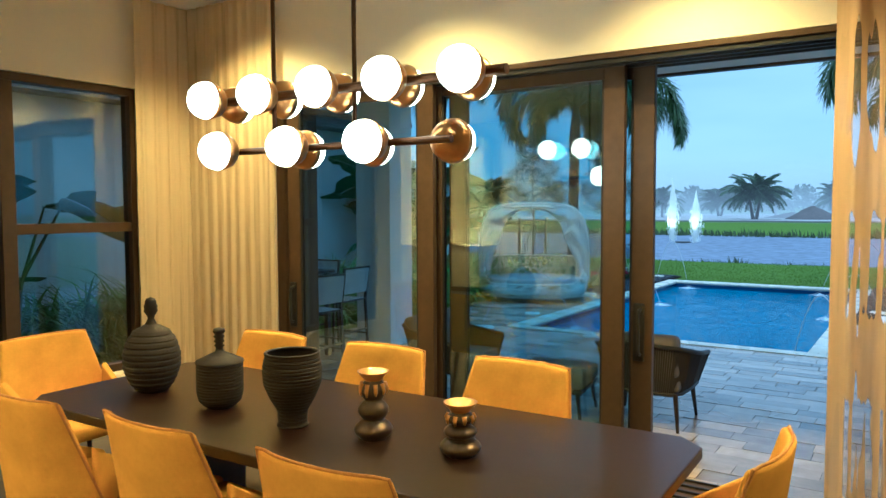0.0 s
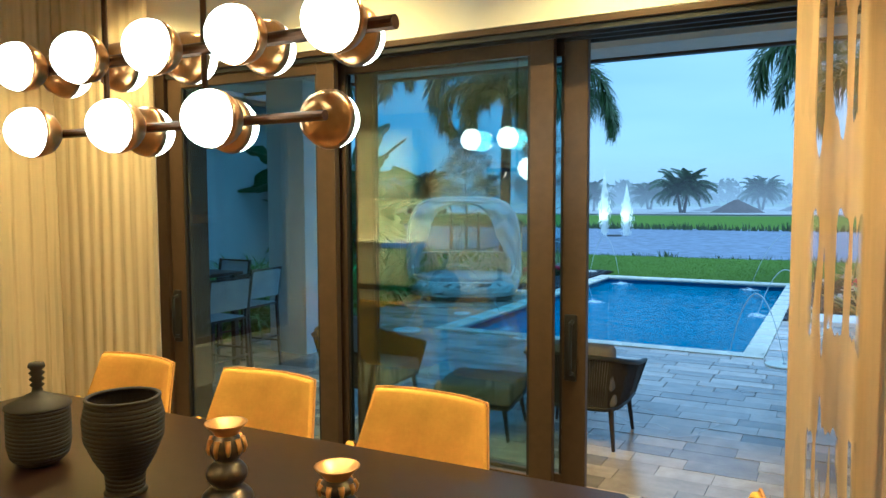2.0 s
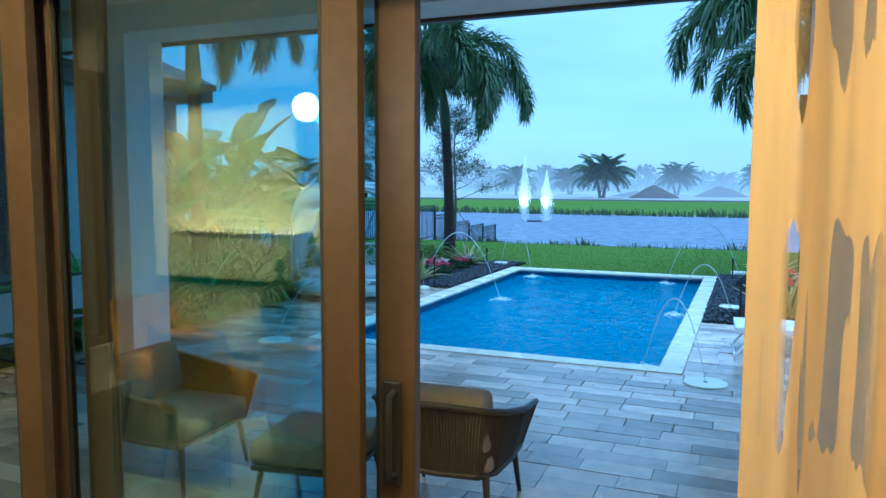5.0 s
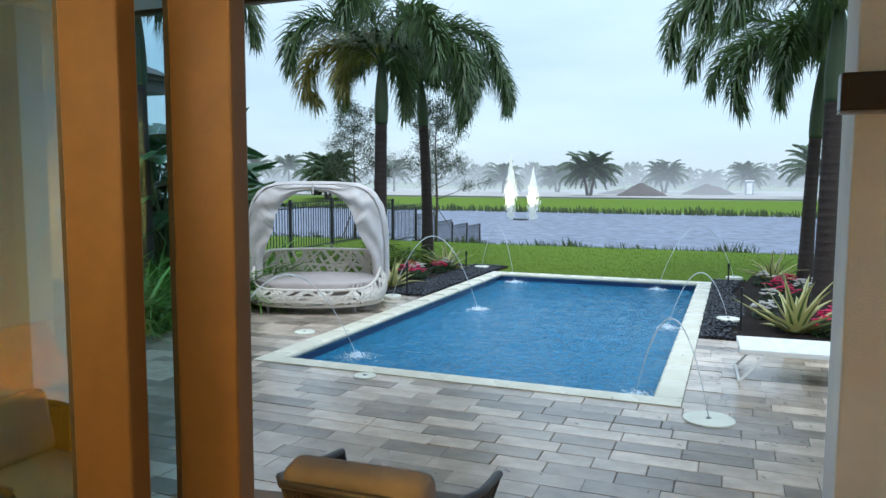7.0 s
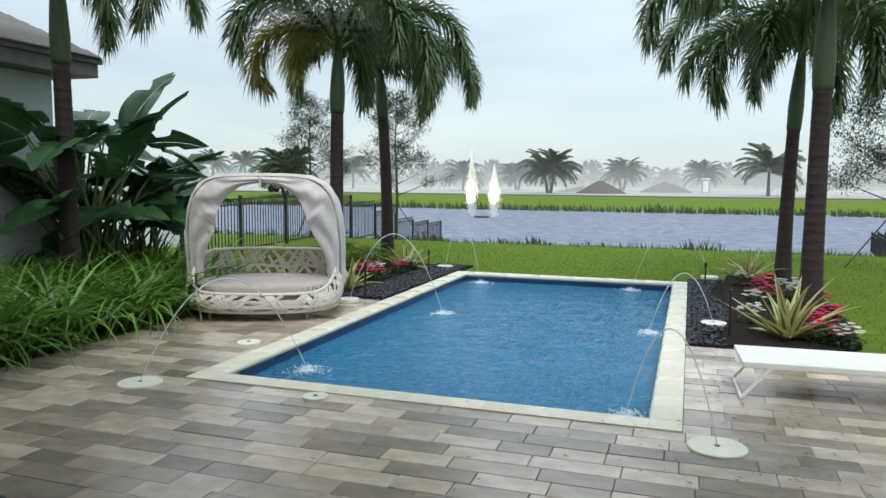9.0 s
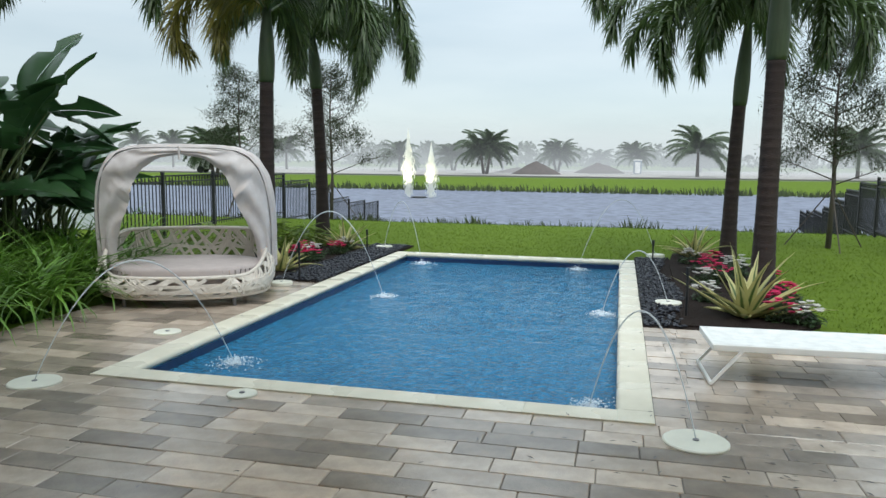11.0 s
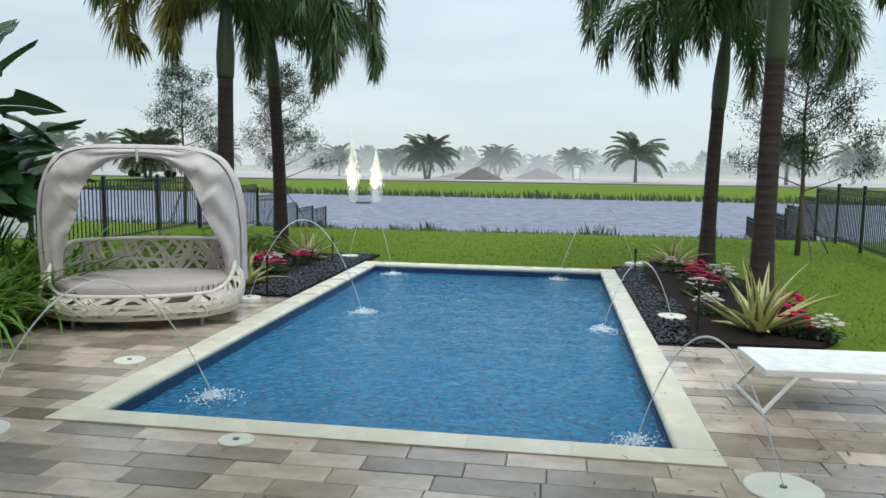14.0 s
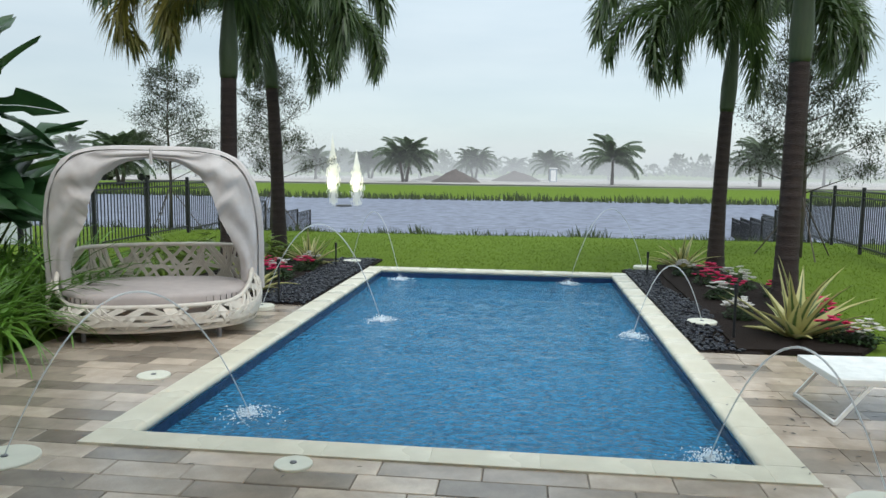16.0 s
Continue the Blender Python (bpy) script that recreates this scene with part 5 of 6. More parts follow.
def strip_line(name, pts, width, mat, parent):
    verts, faces = [], []
    for i, p in enumerate(pts):
        d = (pts[min(i + 1, len(pts) - 1)] - pts[max(i - 1, 0)]).normalized()
        out = Vector((p.x, p.y, 0)).normalized()
        w = d.cross(out).normalized() * width / 2
        verts.extend([tuple(p + w + out * 0.006), tuple(p - w + out * 0.006), tuple(p - w - out * 0.006), tuple(p + w - out * 0.006)])
    for i in range(len(pts) - 1):
        a = 4 * i
        for k in range(4):
            faces.append((a + k, a + (k + 1) % 4, a + 4 + (k + 1) % 4, a + 4 + k))
    return verts, faces


r = random.Random(3)
sv, sf = [], []


def add_strip(pts, width):
    vv, ff = strip_line("", pts, width, None, None)
    o = len(sv)
    sv.extend(vv)
    sf.extend(tuple(i + o for i in f) for f in ff)


for i in range(104):
    a0 = 2 * math.pi * (i + r.random()) / 104
    da = r.choice((-1, 1)) * r.uniform(0.1, 0.62)
    add_strip([shell(a0 + da * q / 6, q / 6) for q in range(7)], r.uniform(0.030, 0.044))
for i in range(45):
    a0 = math.pi * (0.5 + r.uniform(-0.62, 0.62))
    v0, v1 = r.uniform(0.2, 0.7), r.uniform(0.7, 1.0)
    da = r.choice((-1, 1)) * r.uniform(0.08, 0.4)
    add_strip([shell(a0 + da * q / 5, v0 + (v1 - v0) * q / 5) for q in range(6)], r.uniform(0.022, 0.036))
for vv in (0.02, 0.32, 0.62):
    add_strip([shell(2 * math.pi * q / 72, vv + 0.02 * math.sin(q)) for q in range(73)], 0.036)
raw("wicker_shell", sv, sf, M_WICKER, bed)
rim = [shell(2 * math.pi * q / 72, 1.0) for q in range(73)]
part("rim", tube(rim, 0.024, 10, cap=False), M_WICKER, bed, smooth=True)
part("lower_rim", tube([shell(2 * math.pi * q / 72, 0.0) for q in range(73)], 0.024, 8, cap=False), M_WICKER, bed, smooth=True)
ring = [oval(2 * math.pi * k / 64, 0.88) for k in range(64)]
part("base_panel", prism(ring, 0.16, 0.24), M_WICKER, bed)
part("cushion", prism([oval(2 * math.pi * k / 64, 0.86) for k in range(64)], 0.242, 0.46, bevel=0.04), M_CUSHION, bed, "grey-beige seat cushion", smooth=True)
for x, y in ((-0.62, -0.52), (0.62, -0.52), (-0.6, 0.5), (0.6, 0.5)):
    part("leg", tube([(x, y, 0.0), (x, y, 0.16)], 0.022, 8), M_SILVER, bed, "grey metal leg")


def hoop(s, k):
    """Canopy hoop k (0 front .. 1 folded back); s from one arm over to the other."""
    a = math.pi * s
    w = 0.99 + 0.02 * k
    x = -w * math.copysign(abs(math.cos(a)) ** 0.42, math.cos(a))
    z = 0.42 + 1.40 * abs(math.sin(a)) ** 0.5
    lean = 0.05 - 0.32 * (1 - k)
    return Vector((x, lean * (z - 0.42) / 1.42 + 0.05, z))


for k in (0.0, 0.5, 1.0):
    part("canopy_hoop", tube([hoop(q / 40, k) for q in range(41)], 0.012, 8), M_CANOPY, bed, smooth=True)


def canopy(u, v):
    """Gathered cloth between the hoops, with folds along the hoop and swags at the front edge."""
    p = hoop(u, v)
    fold = 0.045 * abs(math.sin(v * 11 + 1.2 * noise.noise((u * 4, v * 2, 1)))) + 0.014 * noise.noise((u * 18, v * 6, 5))
    c = Vector((0, 0.0, 0.9))
    out = (p - c).normalized()
    return p + out * (0.02 + fold)


part("canopy", sheet(canopy, 70, 26), M_CANOPY, bed, "pale gathered canopy cloth", smooth=True)


def swag(u, v):
    """The tied-back front drape: deep at both sides, gathered up in the middle."""
    p = hoop(u, 0.0)
    m = abs(2 * u - 1)
    deep = 0.07 + 0.36 * math.sin(math.pi * min(1.0, m * 1.02)) ** 0.9 + 0.10 * m ** 3
    inward = ((Vector((0, p.y, 0.75)) - p).normalized() * 0.75 + Vector((0, 0, -0.5 * (1 - m)))).normalized()
    q = p + inward * deep * v + Vector((0, -0.03 - 0.05 * math.sin(math.pi * v) - 0.022 * math.sin(v * 9 + 14 * m + 3 * noise.noise((u * 9, v, 3))), 0))
    return q + Vector((0.012 * noise.noise((u * 30, v * 3, 2)), 0, 0.02 * noise.noise((u * 25, v * 2, 8))))


part("drape", sheet(swag, 90, 10), M_CANOPY, bed, "tied-back front drape", smooth=True)
part("tie", tube([hoop(0.5, 0.0) + Vector((0, -0.09, 0.03)), hoop(0.5, 0.0) + Vector((0.005, -0.11, -0.12))], 0.014, 8), M_CANOPY, bed)


# ---- deck lids and laminar water jets ----
def lid(x, y, radius, label):
    t = thing("deck_lid", pose(x, y, 0.0 if y < 14 else 0.03), label, "lid", "round lids in the deck")
    part("cover", lathe([(0, 0.016), (radius * 0.96, 0.016), (radius, 0.010), (radius, -0.03), (0, -0.03)], 32), M_DISC, t, smooth=False)
    part("nozzle", lathe([(0.02, 0.0165), (0.02, 0.022), (0.0, 0.022)], 12), M_SILVER, t)


for x, y, q in ((-5.58, 10.23, 0.19), (-3.92, 10.38, 0.11), (-5.59, 11.94, 0.13), (-0.78, 10.27, 0.20), (-0.68, 14.80, 0.16), (-5.77, 14.83, 0.15), (-5.76, 19.32, 0.16), (-0.62, 19.55, 0.16)):
    lid(x, y, q, "ivory round plastic lid set in the ground")


def jet(a, b, peak, label):
    """A clear arc of water from nozzle a to where it strikes the pool, b."""
    t = thing("water_jet", pose(0, 0, 0), label, "water jet", "laminar water jets")
    pa, pb = Vector((*a, 0.02)), Vector((*b, WATER_Z))
    pts = []
    for i in range(29):
        s = i / 28
        p = pa.lerp(pb, s)
        p.z += 4 * s * (1 - s) * (peak - (pa.z + pb.z) / 2)
        pts.append(p)
    part("arc", tube(pts, [0.0035 + 0.0035 * math.sin(math.pi * i / 28) for i in range(29)], 8), M_JET, t, smooth=True)
    q = random.Random(int(a[0] * 100))
    verts, faces = [], []
    for _ in range(420):
        an, d = q.uniform(0, 6.28), abs(q.gauss(0, 0.11))
        s = q.uniform(0.003, 0.009)
        x, y, z = pb.x + d * math.cos(an), pb.y + d * math.sin(an), WATER_Z + 0.005 + abs(q.gauss(0, 0.03)) * max(0, 1 - d * 4)
        o = len(verts)
        verts.extend([(x - s, y - s, z), (x + s, y - s, z), (x, y + s, z), (x, y, z + s)])
        faces.extend([(o, o + 1, o + 3), (o + 1, o + 2, o + 3), (o + 2, o, o + 3), (o, o + 2, o + 1)])
    tagged(raw("splash", verts, faces, M_FOAM, t), "white splash on the water", kind="stuff")


jet((-5.58, 10.23), (-4.62, 11.52), 0.88, "thin arc of clear water springing from a deck lid")
jet((-0.78, 10.27), (-1.46, 11.13), 0.72, "thin arc of clear water springing from a deck lid")
jet((-0.68, 14.80), (-1.46, 14.62), 0.66, "thin arc of clear water springing from the pebble bed")
jet((-5.77, 14.83), (-4.35, 15.0), 1.02, "thin arc of clear water springing from the pebble bed")
jet((-5.76, 19.32), (-4.70, 18.25), 0.95, "thin arc of clear water falling into the far pool end")
jet((-0.62, 19.55), (-1.96, 18.30), 1.06, "thin arc of clear water falling into the far pool end")

for x, y, h in ((-0.53, 14.09, 0.48), (-0.72, 18.41, 0.33), (-5.72, 15.3, 0.45), (-5.88, 18.65, 0.33)):
    t = thing("garden_spotlight", pose(x, y, 0), "slim black garden light stake", "garden light", "black light stakes")
    part("stake", tube([(0, 0, -0.03), (0, 0, h)], 0.014, 8), M_BLACK, t)
    part("lamp_head", tube([(0, 0, h), (0, 0, h + 0.09)], 0.022, 10), M_BLACK, t)


# ---- sun lounger ----
ln = thing("sun_lounger", pose(-0.57, 11.86, 0, 0, 0, 3), "low white metal sun lounger with white sling", "sun lounger")
for y in (-0.33, 0.30):
    part("side_rail", box(0.0, y, 0.275, 2.0, y + 0.03, 0.325, 0.006), M_WHITE, ln)
part("end_rail", box(0.0, -0.30, 0.275, 0.03, 0.30, 0.325, 0.006), M_WHITE, ln)
part("end_rail", box(1.97, -0.30, 0.275, 2.0, 0.30, 0.325, 0.006), M_WHITE, ln)
part("sling", sheet(lambda u, w: (0.02 + 1.96 * u, -0.31 + 0.62 * w, 0.327 - 0.012 * math.sin(math.pi * w)), 20, 6), M_SLING, ln, "white mesh sling").modifiers.new("thick", "SOLIDIFY").thickness = 0.006
for x, s in ((0.12, 1), (1.75, -1)):
    for y in (-0.335, 0.305):
        part("leg", tube([(x + s * 0.10, y + 0.015, 0.28), (x - s * 0.12, y + 0.015, 0.012)], 0.016, 4), M_WHITE, ln)
    part("foot_bar", tube([(x - s * 0.12, -0.33, 0.018), (x - s * 0.12, 0.33, 0.018)], 0.016, 4), M_WHITE, ln)


# ---- fences ----
def fence(x0, y0, x1, y1, panels, label):
    f = thing("metal_fence", pose(0, 0, 0), label, "fence", "lake side fences")
    bar = bpy.data.meshes.new("picket")
    box(-0.009, -0.009, 0.0, 0.009, 0.009, 1.27).to_mesh(bar)
    bar.materials.append(M_BLACK)
    post = bpy.data.meshes.new("post")
    box(-0.034, -0.034, 0.0, 0.034, 0.034, 1.46, 0.004).to_mesh(post)
    post.materials.append(M_BLACK)
    ang = math.degrees(math.atan2(y1 - y0, x1 - x0))
    for i in range(panels + 1):
        s = i / panels
        x, y = x0 + (x1 - x0) * s, y0 + (y1 - y0) * s
        za = bank_height(x, y)
        shared("post", post, f, pose(x, y, za - 0.05, 0, 0, ang))
        if i == panels:
            break
        s2 = (i + 1) / panels
        xb, yb = x0 + (x1 - x0) * s2, y0 + (y1 - y0) * s2
        z = min(za, bank_height(xb, yb)) + 0.5 * abs(za - bank_height(xb, yb)) + 0.02
        length = math.hypot(xb - x, yb - y)
        d = ((xb - x) / length, (yb - y) / length)
        for h in (0.10, 1.15, 1.28):
            bm = box(0.03, -0.014, h, length - 0.03, 0.014, h + 0.035)
            bmesh.ops.transform(bm, matrix=pose(x, y, z, 0, 0, ang), verts=bm.verts)
            part("rail", bm, M_BLACK, f)
        n = 17
        for k in range(1, n):
            q = length * k / n
            shared("picket", bar, f, pose(x + d[0] * q, y + d[1] * q, z + 0.04, 0, 0, ang))


fence(-10.9, 17.6, -12.4, 38.6, 9, "black metal picket fence stepping down to the lake")
fence(4.05, 19.0, 6.26, 39.8, 10, "black metal picket fence stepping down to the lake")


# ---- terrace furniture ----
def rope_armchair(m, label):
    c = thing("outdoor_armchair", m, label, "armchair", "rope armchairs on the terrace")
    rim = [(-0.40, 0.30, 0.56), (-0.41, 0.0, 0.60), (-0.385, -0.28, 0.66), (-0.30, -0.40, 0.69), (0.0, -0.43, 0.70), (0.30, -0.40, 0.69), (0.385, -0.28, 0.66), (0.41, 0.0, 0.60), (0.40, 0.30, 0.56)]
    low = [(x * 0.80, y * 0.82 + 0.01, 0.30) for x, y, z in rim]
    part("arm_rail", tube(rim, 0.019, 8), M_BARFRAME, c, smooth=True)
    part("seat_rail", tube(low, 0.018, 8), M_BARFRAME, c, smooth=True)
    part("front_rail", tube([low[0], low[-1]], 0.018, 8), M_BARFRAME, c)
    part("front_post", tube([rim[0], low[0]], 0.016, 6), M_BARFRAME, c)
    part("front_post", tube([rim[-1], low[-1]], 0.016, 6), M_BARFRAME, c)
    bm = bmesh.new()
    for i in range(len(rim) - 1):
        a, b, p, q = Vector(rim[i]), Vector(rim[i + 1]), Vector(low[i]), Vector(low[i + 1])
        n = 16
        for k in range(n):
            s = (k + 0.5) / n
            tube([a.lerp(b, s), p.lerp(q, s)], 0.0085, 4, cap=False, bm=bm)
    part("rope_weave", bm, M_ROPE, c, "dark woven rope")
    part("seat_cushion", box(-0.31, -0.31, 0.31, 0.31, 0.30, 0.45, 0.04, 3), M_OCUSH, c, "taupe seat cushion", True)
    bc = box(-0.31, -0.09, 0.0, 0.31, 0.07, 0.34, 0.05, 3)
    bmesh.ops.transform(bc, matrix=pose(0, -0.26, 0.44, 12), verts=bc.verts)
    part("back_cushion", bc, M_OCUSH, c, "taupe back cushion", True)
    for x, y in ((-0.27, -0.28), (0.27, -0.28), (-0.28, 0.24), (0.28, 0.24)):
        part("leg", tube([(x, y, 0.30), (x * 1.12, y * 1.15, 0.0)], [0.022, 0.013], 8), M_DARKLEG, c)
    return c


rope_armchair(pose(-1.99, 6.98, 0, 0, 0, 2), "dark rope outdoor armchair with taupe cushions facing the pool")
rope_armchair(pose(-3.78, 6.70, 0, 0, 0, -88), "dark rope outdoor armchair with taupe cushions beside the ottoman")
ot = thing("ottoman", pose(-2.76, 6.74, 0, 0, 0, 9), "square taupe cushioned ottoman on dark legs", "ottoman")
part("cushion", box(-0.31, -0.31, 0.27, 0.31, 0.31, 0.41, 0.04, 3), M_OCUSH, ot, smooth=True)
part("frame", box(-0.30, -0.30, 0.235, 0.30, 0.30, 0.269, 0.01), M_BARFRAME, ot)
for x in (-1, 1):
    for y in (-1, 1):
        part("leg", tube([(x * 0.25, y * 0.25, 0.24), (x * 0.29, y * 0.29, 0.0)], [0.022, 0.013], 8), M_DARKLEG, ot)

bt = thing("bar_table", pose(-6.70, 6.95, 0), "tall charcoal bar table on the terrace", "table")
part("tabletop", box(-0.62, -0.62, 1.01, 0.62, 0.62, 1.045, 0.006), M_BARFRAME, bt)
for x in (-0.55, 0.55):
    for y in (-0.55, 0.55):
        part("leg", box(x - 0.03, y - 0.03, 0, x + 0.03, y + 0.03, 1.01, 0.004), M_BARFRAME, bt)


def bar_chair(m):
    c = thing("bar_chair", m, "charcoal metal bar chair with pale grey sling", "bar chair", "bar chairs round the bar table")
    for x in (-0.24, 0.24):
        part("back_leg", tube([(x, -0.27, 0), (x, -0.23, 0.70), (x, -0.29, 1.10)], 0.019, 4), M_BARFRAME, c)
        part("front_leg", tube([(x, 0.26, 0), (x, 0.23, 0.92)], 0.019, 4), M_BARFRAME, c)
        part("arm", tube([(x, -0.25, 0.92), (x, 0.25, 0.92)], 0.018, 4), M_BARFRAME, c)
        part("side_rung", tube([(x, -0.26, 0.28), (x, 0.255, 0.28)], 0.013, 4), M_BARFRAME, c)
        part("seat_rail", tube([(x, -0.24, 0.70), (x, 0.24, 0.70)], 0.017, 4), M_BARFRAME, c)
    for y, z in ((-0.265, 0.34), (0.26, 0.22), (0.24, 0.70), (-0.235, 0.70), (-0.285, 1.09)):
        part("rung", tube([(-0.24, y, z), (0.24, y, z)], 0.014, 4), M_BARFRAME, c)
    part("seat", box(-0.23, -0.23, 0.702, 0.23, 0.24, 0.714, 0.004), M_BARSLING, c, "pale grey sling seat")
    bk = box(-0.23, -0.006, 0.0, 0.23, 0.006, 0.29, 0.003)
    bmesh.ops.transform(bk, matrix=pose(0, -0.255, 0.79, 9), verts=bk.verts)
    part("backrest", bk, M_BARSLING, c, "pale grey sling back")
    return c


BC = bar_chair(pose(-5.55, 6.56, 0, 0, 0, 87))
copy_thing(BC, pose(-5.95, 7.46, 0, 0, 0, 94))
copy_thing(BC, pose(-6.85, 7.95, 0, 0, 0, 180))

tv = thing("wall_speaker", pose(-0.20, 8.298, 2.315), "black box-shaped outdoor speaker with a grey lower edge on the column", "speaker")
part("case", box(0.0, -0.12, -0.085, 0.72, 0.0, 0.095, 0.008), M_SCREEN, tv)
part("lower_edge", box(0.0, -0.118, -0.097, 0.72, -0.004, -0.0855, 0.002), M_SILVER, tv, "grey metal lower edge")
part("grille", box(0.03, -0.124, -0.06, 0.69, -0.1205, 0.07, 0.001), M_BLACK, tv, "fine black grille")

# trim rings for all of them, the added fill lamps too
for x, y in DOWNLIGHTS:
    d = thing("downlight", pose(x, y, CEIL), "small round recessed ceiling light, lit, most of these added unseen", "ceiling light", "recessed ceiling lights")
    part("trim_ring", lathe([(0.055, -0.001), (0.085, -0.004), (0.088, -0.001)], 24), M_WHITE, d)
for x, y in ((-5.9, 7.7), (-4.0, 7.7), (-2.0, 7.7), (-4.0, 6.4)):
    d = thing("downlight", pose(x, y, L_Z), "small round recessed terrace light, lit", "ceiling light", "recessed terrace lights")
    part("trim_ring", lathe([(0.05, -0.002), (0.075, -0.006), (0.08, -0.001)], 24), M_WHITE, d)
    part("lens", lathe([(0.0, -0.003), (0.05, -0.003)], 20), M_LAMP, d)


# ---- neighbouring house ----
nb = thing("neighbour_house", pose(0, 0, 0), "pale stucco neighbouring house with grey tiled roof", "house")
part("wall", box(-16.0, 2.9, -0.05, -10.6, 14.2, 3.4, 0.01), M_NSTUCCO, nb)
part("eave", box(-16.5, 2.6, 3.402, -10.15, 14.7, 3.62, 0.01), M_TRIM, nb)
part("roof", prism([(-10.1, 3.62), (-10.1, 3.70), (-13.3, 5.0), (-16.5, 3.70), (-16.5, 3.62)], -14.75, -2.55), M_ROOF, nb).matrix_basis = Matrix(((1, 0, 0, 0), (0, 0, -1, 0), (0, 1, 0, 0), (0, 0, 0, 1)))
rt = bpy.data.meshes.new("roof_course")
box(-0.17, -6.05, -0.02, 0.17, 6.05, 0.02, 0.008, 1).to_mesh(rt)
rt.materials.append(M_ROOF)
for k in range(10):
    shared("roof_course", rt, nb, pose(-10.22 - 0.32 * k, 8.65, 3.775 + 0.13 * k, 0, 26, 0))
structure("garden_wall", box(-20.0, 21.0, -0.05, -13.3, 21.2, 2.0, 0.01), M_NSTUCCO, "low pale garden wall beyond the fence", "wall")

# ---- kitchen seen in the door glass ----
for i in range(3):
    x = -9.9 + 0.85 * i
    cb = thing("base_cabinet", pose(x, Y_B, FLOOR), "cream painted kitchen base cabinet", "cabinet", "kitchen base cabinets")
    part("body", box(0.0, 0.0, 0.1, 0.845, 0.58, 0.88), M_CABINET, cb)
    part("plinth", box(0.0, 0.0, 0.0, 0.845, 0.52, 0.098), M_BARFRAME, cb)
    for q in (0.02, 0.43):
        dr = part("door", box(q, 0.582, 0.13, q + 0.395, 0.602, 0.86, 0.004), M_CABINET, cb)
        part("handle", tube([(q + 0.06, 0.625, 0.62), (q + 0.06, 0.625, 0.80)], 0.006, 6), M_SILVER, dr)
    cu = thing("wall_cabinet", pose(x, Y_B, FLOOR + 1.75), "cream painted kitchen wall cabinet", "cabinet", "kitchen wall cabinets")
    part("body", box(0.0, 0.0, 0.0, 0.845, 0.33, 1.3), M_CABINET, cu)
    for q in (0.02, 0.43):
        part("door", box(q, 0.332, 0.02, q + 0.395, 0.352, 1.28, 0.004), M_CABINET, cu)
ct = tagged(part("worktop", box(-9.95, Y_B + 0.002, FLOOR + 0.882, -7.3, Y_B + 0.63, FLOOR + 0.92, 0.004), M_COUNTER), "pale stone kitchen worktop", "worktop")
fa = thing("kitchen_tap", pose(-8.2, Y_B + 0.2, FLOOR + 0.92), "chrome swan-neck kitchen tap", "tap")
part("spout", tube([(0, 0, 0), (0, 0, 0.25), (0, 0.05, 0.33), (0, 0.14, 0.33), (0, 0.18, 0.26)], 0.013, 8), M_SILVER, fa, smooth=True)
ks = new("under_cabinet_lamp", bpy.data.lights.new("under_cabinet_lamp", "AREA"))
ks.data.shape, ks.data.size, ks.data.size_y, ks.data.energy, ks.data.color = "RECTANGLE", 2.4, 0.06, 90, WARM
ks.matrix_world = pose(-8.6, Y_B + 0.2, FLOOR + 1.73)

# ---- lawn grass and shore reeds ----
def grass():
    q = random.Random(77)
    verts, faces = [], []
    while len(faces) < 34000:
        x, y = q.uniform(-11.5, 5.0), 13.6 + 13.0 * q.random() ** 1.3
        if -7.8 < x < 1.0 and y < 20.2 and not (P_X0 - COPE - 0.3 < x < P_X1 + COPE + 0.3 and y > P_Y1 + COPE + 0.02):
            continue
        if P_X0 - COPE < x < P_X1 + COPE and y < P_Y1 + COPE + 0.02:
            continue
        z, h, a, w = bank_height(x, y) - 0.03, q.uniform(0.02, 0.045), q.uniform(0, 6.28), q.uniform(0.003, 0.008)
        o = len(verts)
        verts.extend([(x - w * math.cos(a), y - w * math.sin(a), z), (x + w * math.cos(a), y + w * math.sin(a), z), (x + q.uniform(-0.04, 0.04), y + q.uniform(-0.04, 0.04), z + h)])
        faces.append((o, o + 1, o + 2))
    return raw("lawn_grass", verts, faces, M_BLADE)


tagged(grass(), "short mown green lawn grass", "grass", kind="stuff")


def reeds(name, x0, x1, y0, y1, count, h0, h1, width, seed):
    q = random.Random(seed)
    verts, faces = [], []
    for _ in range(count):
        x = q.uniform(x0, x1)
        y = q.uniform(y0, y1) + 0.8 * noise.noise((x * 0.3, 0, 3))
        h = q.uniform(h0, h1) * (0.8 + 0.5 * noise.noise((x * 0.7, y, 1)))
        z, w, l = bank_height(x, y) - 0.05, q.uniform(0.5, 1.2) * width, q.uniform(-0.25, 0.25)
        o = len(verts)
        verts.extend([(x - w, y, z), (x + w, y, z), (x + w * 0.7 + l * 0.4, y, z + h * 0.6), (x + l, y + q.uniform(-0.1, 0.1), z + h)])
        faces.append((o, o + 1, o + 2, o + 3))
    return tagged(raw(name, verts, faces, M_REED), "green reeds along the lake shore", "reeds", kind="stuff")


reeds("shore_reeds", -40, 32, 31.5, 34.2, 15000, 0.45, 0.8, 0.02, 5)
reeds("far_shore_reeds", -110, 90, 73.5, 76.0, 5000, 0.6, 1.1, 0.08, 6)

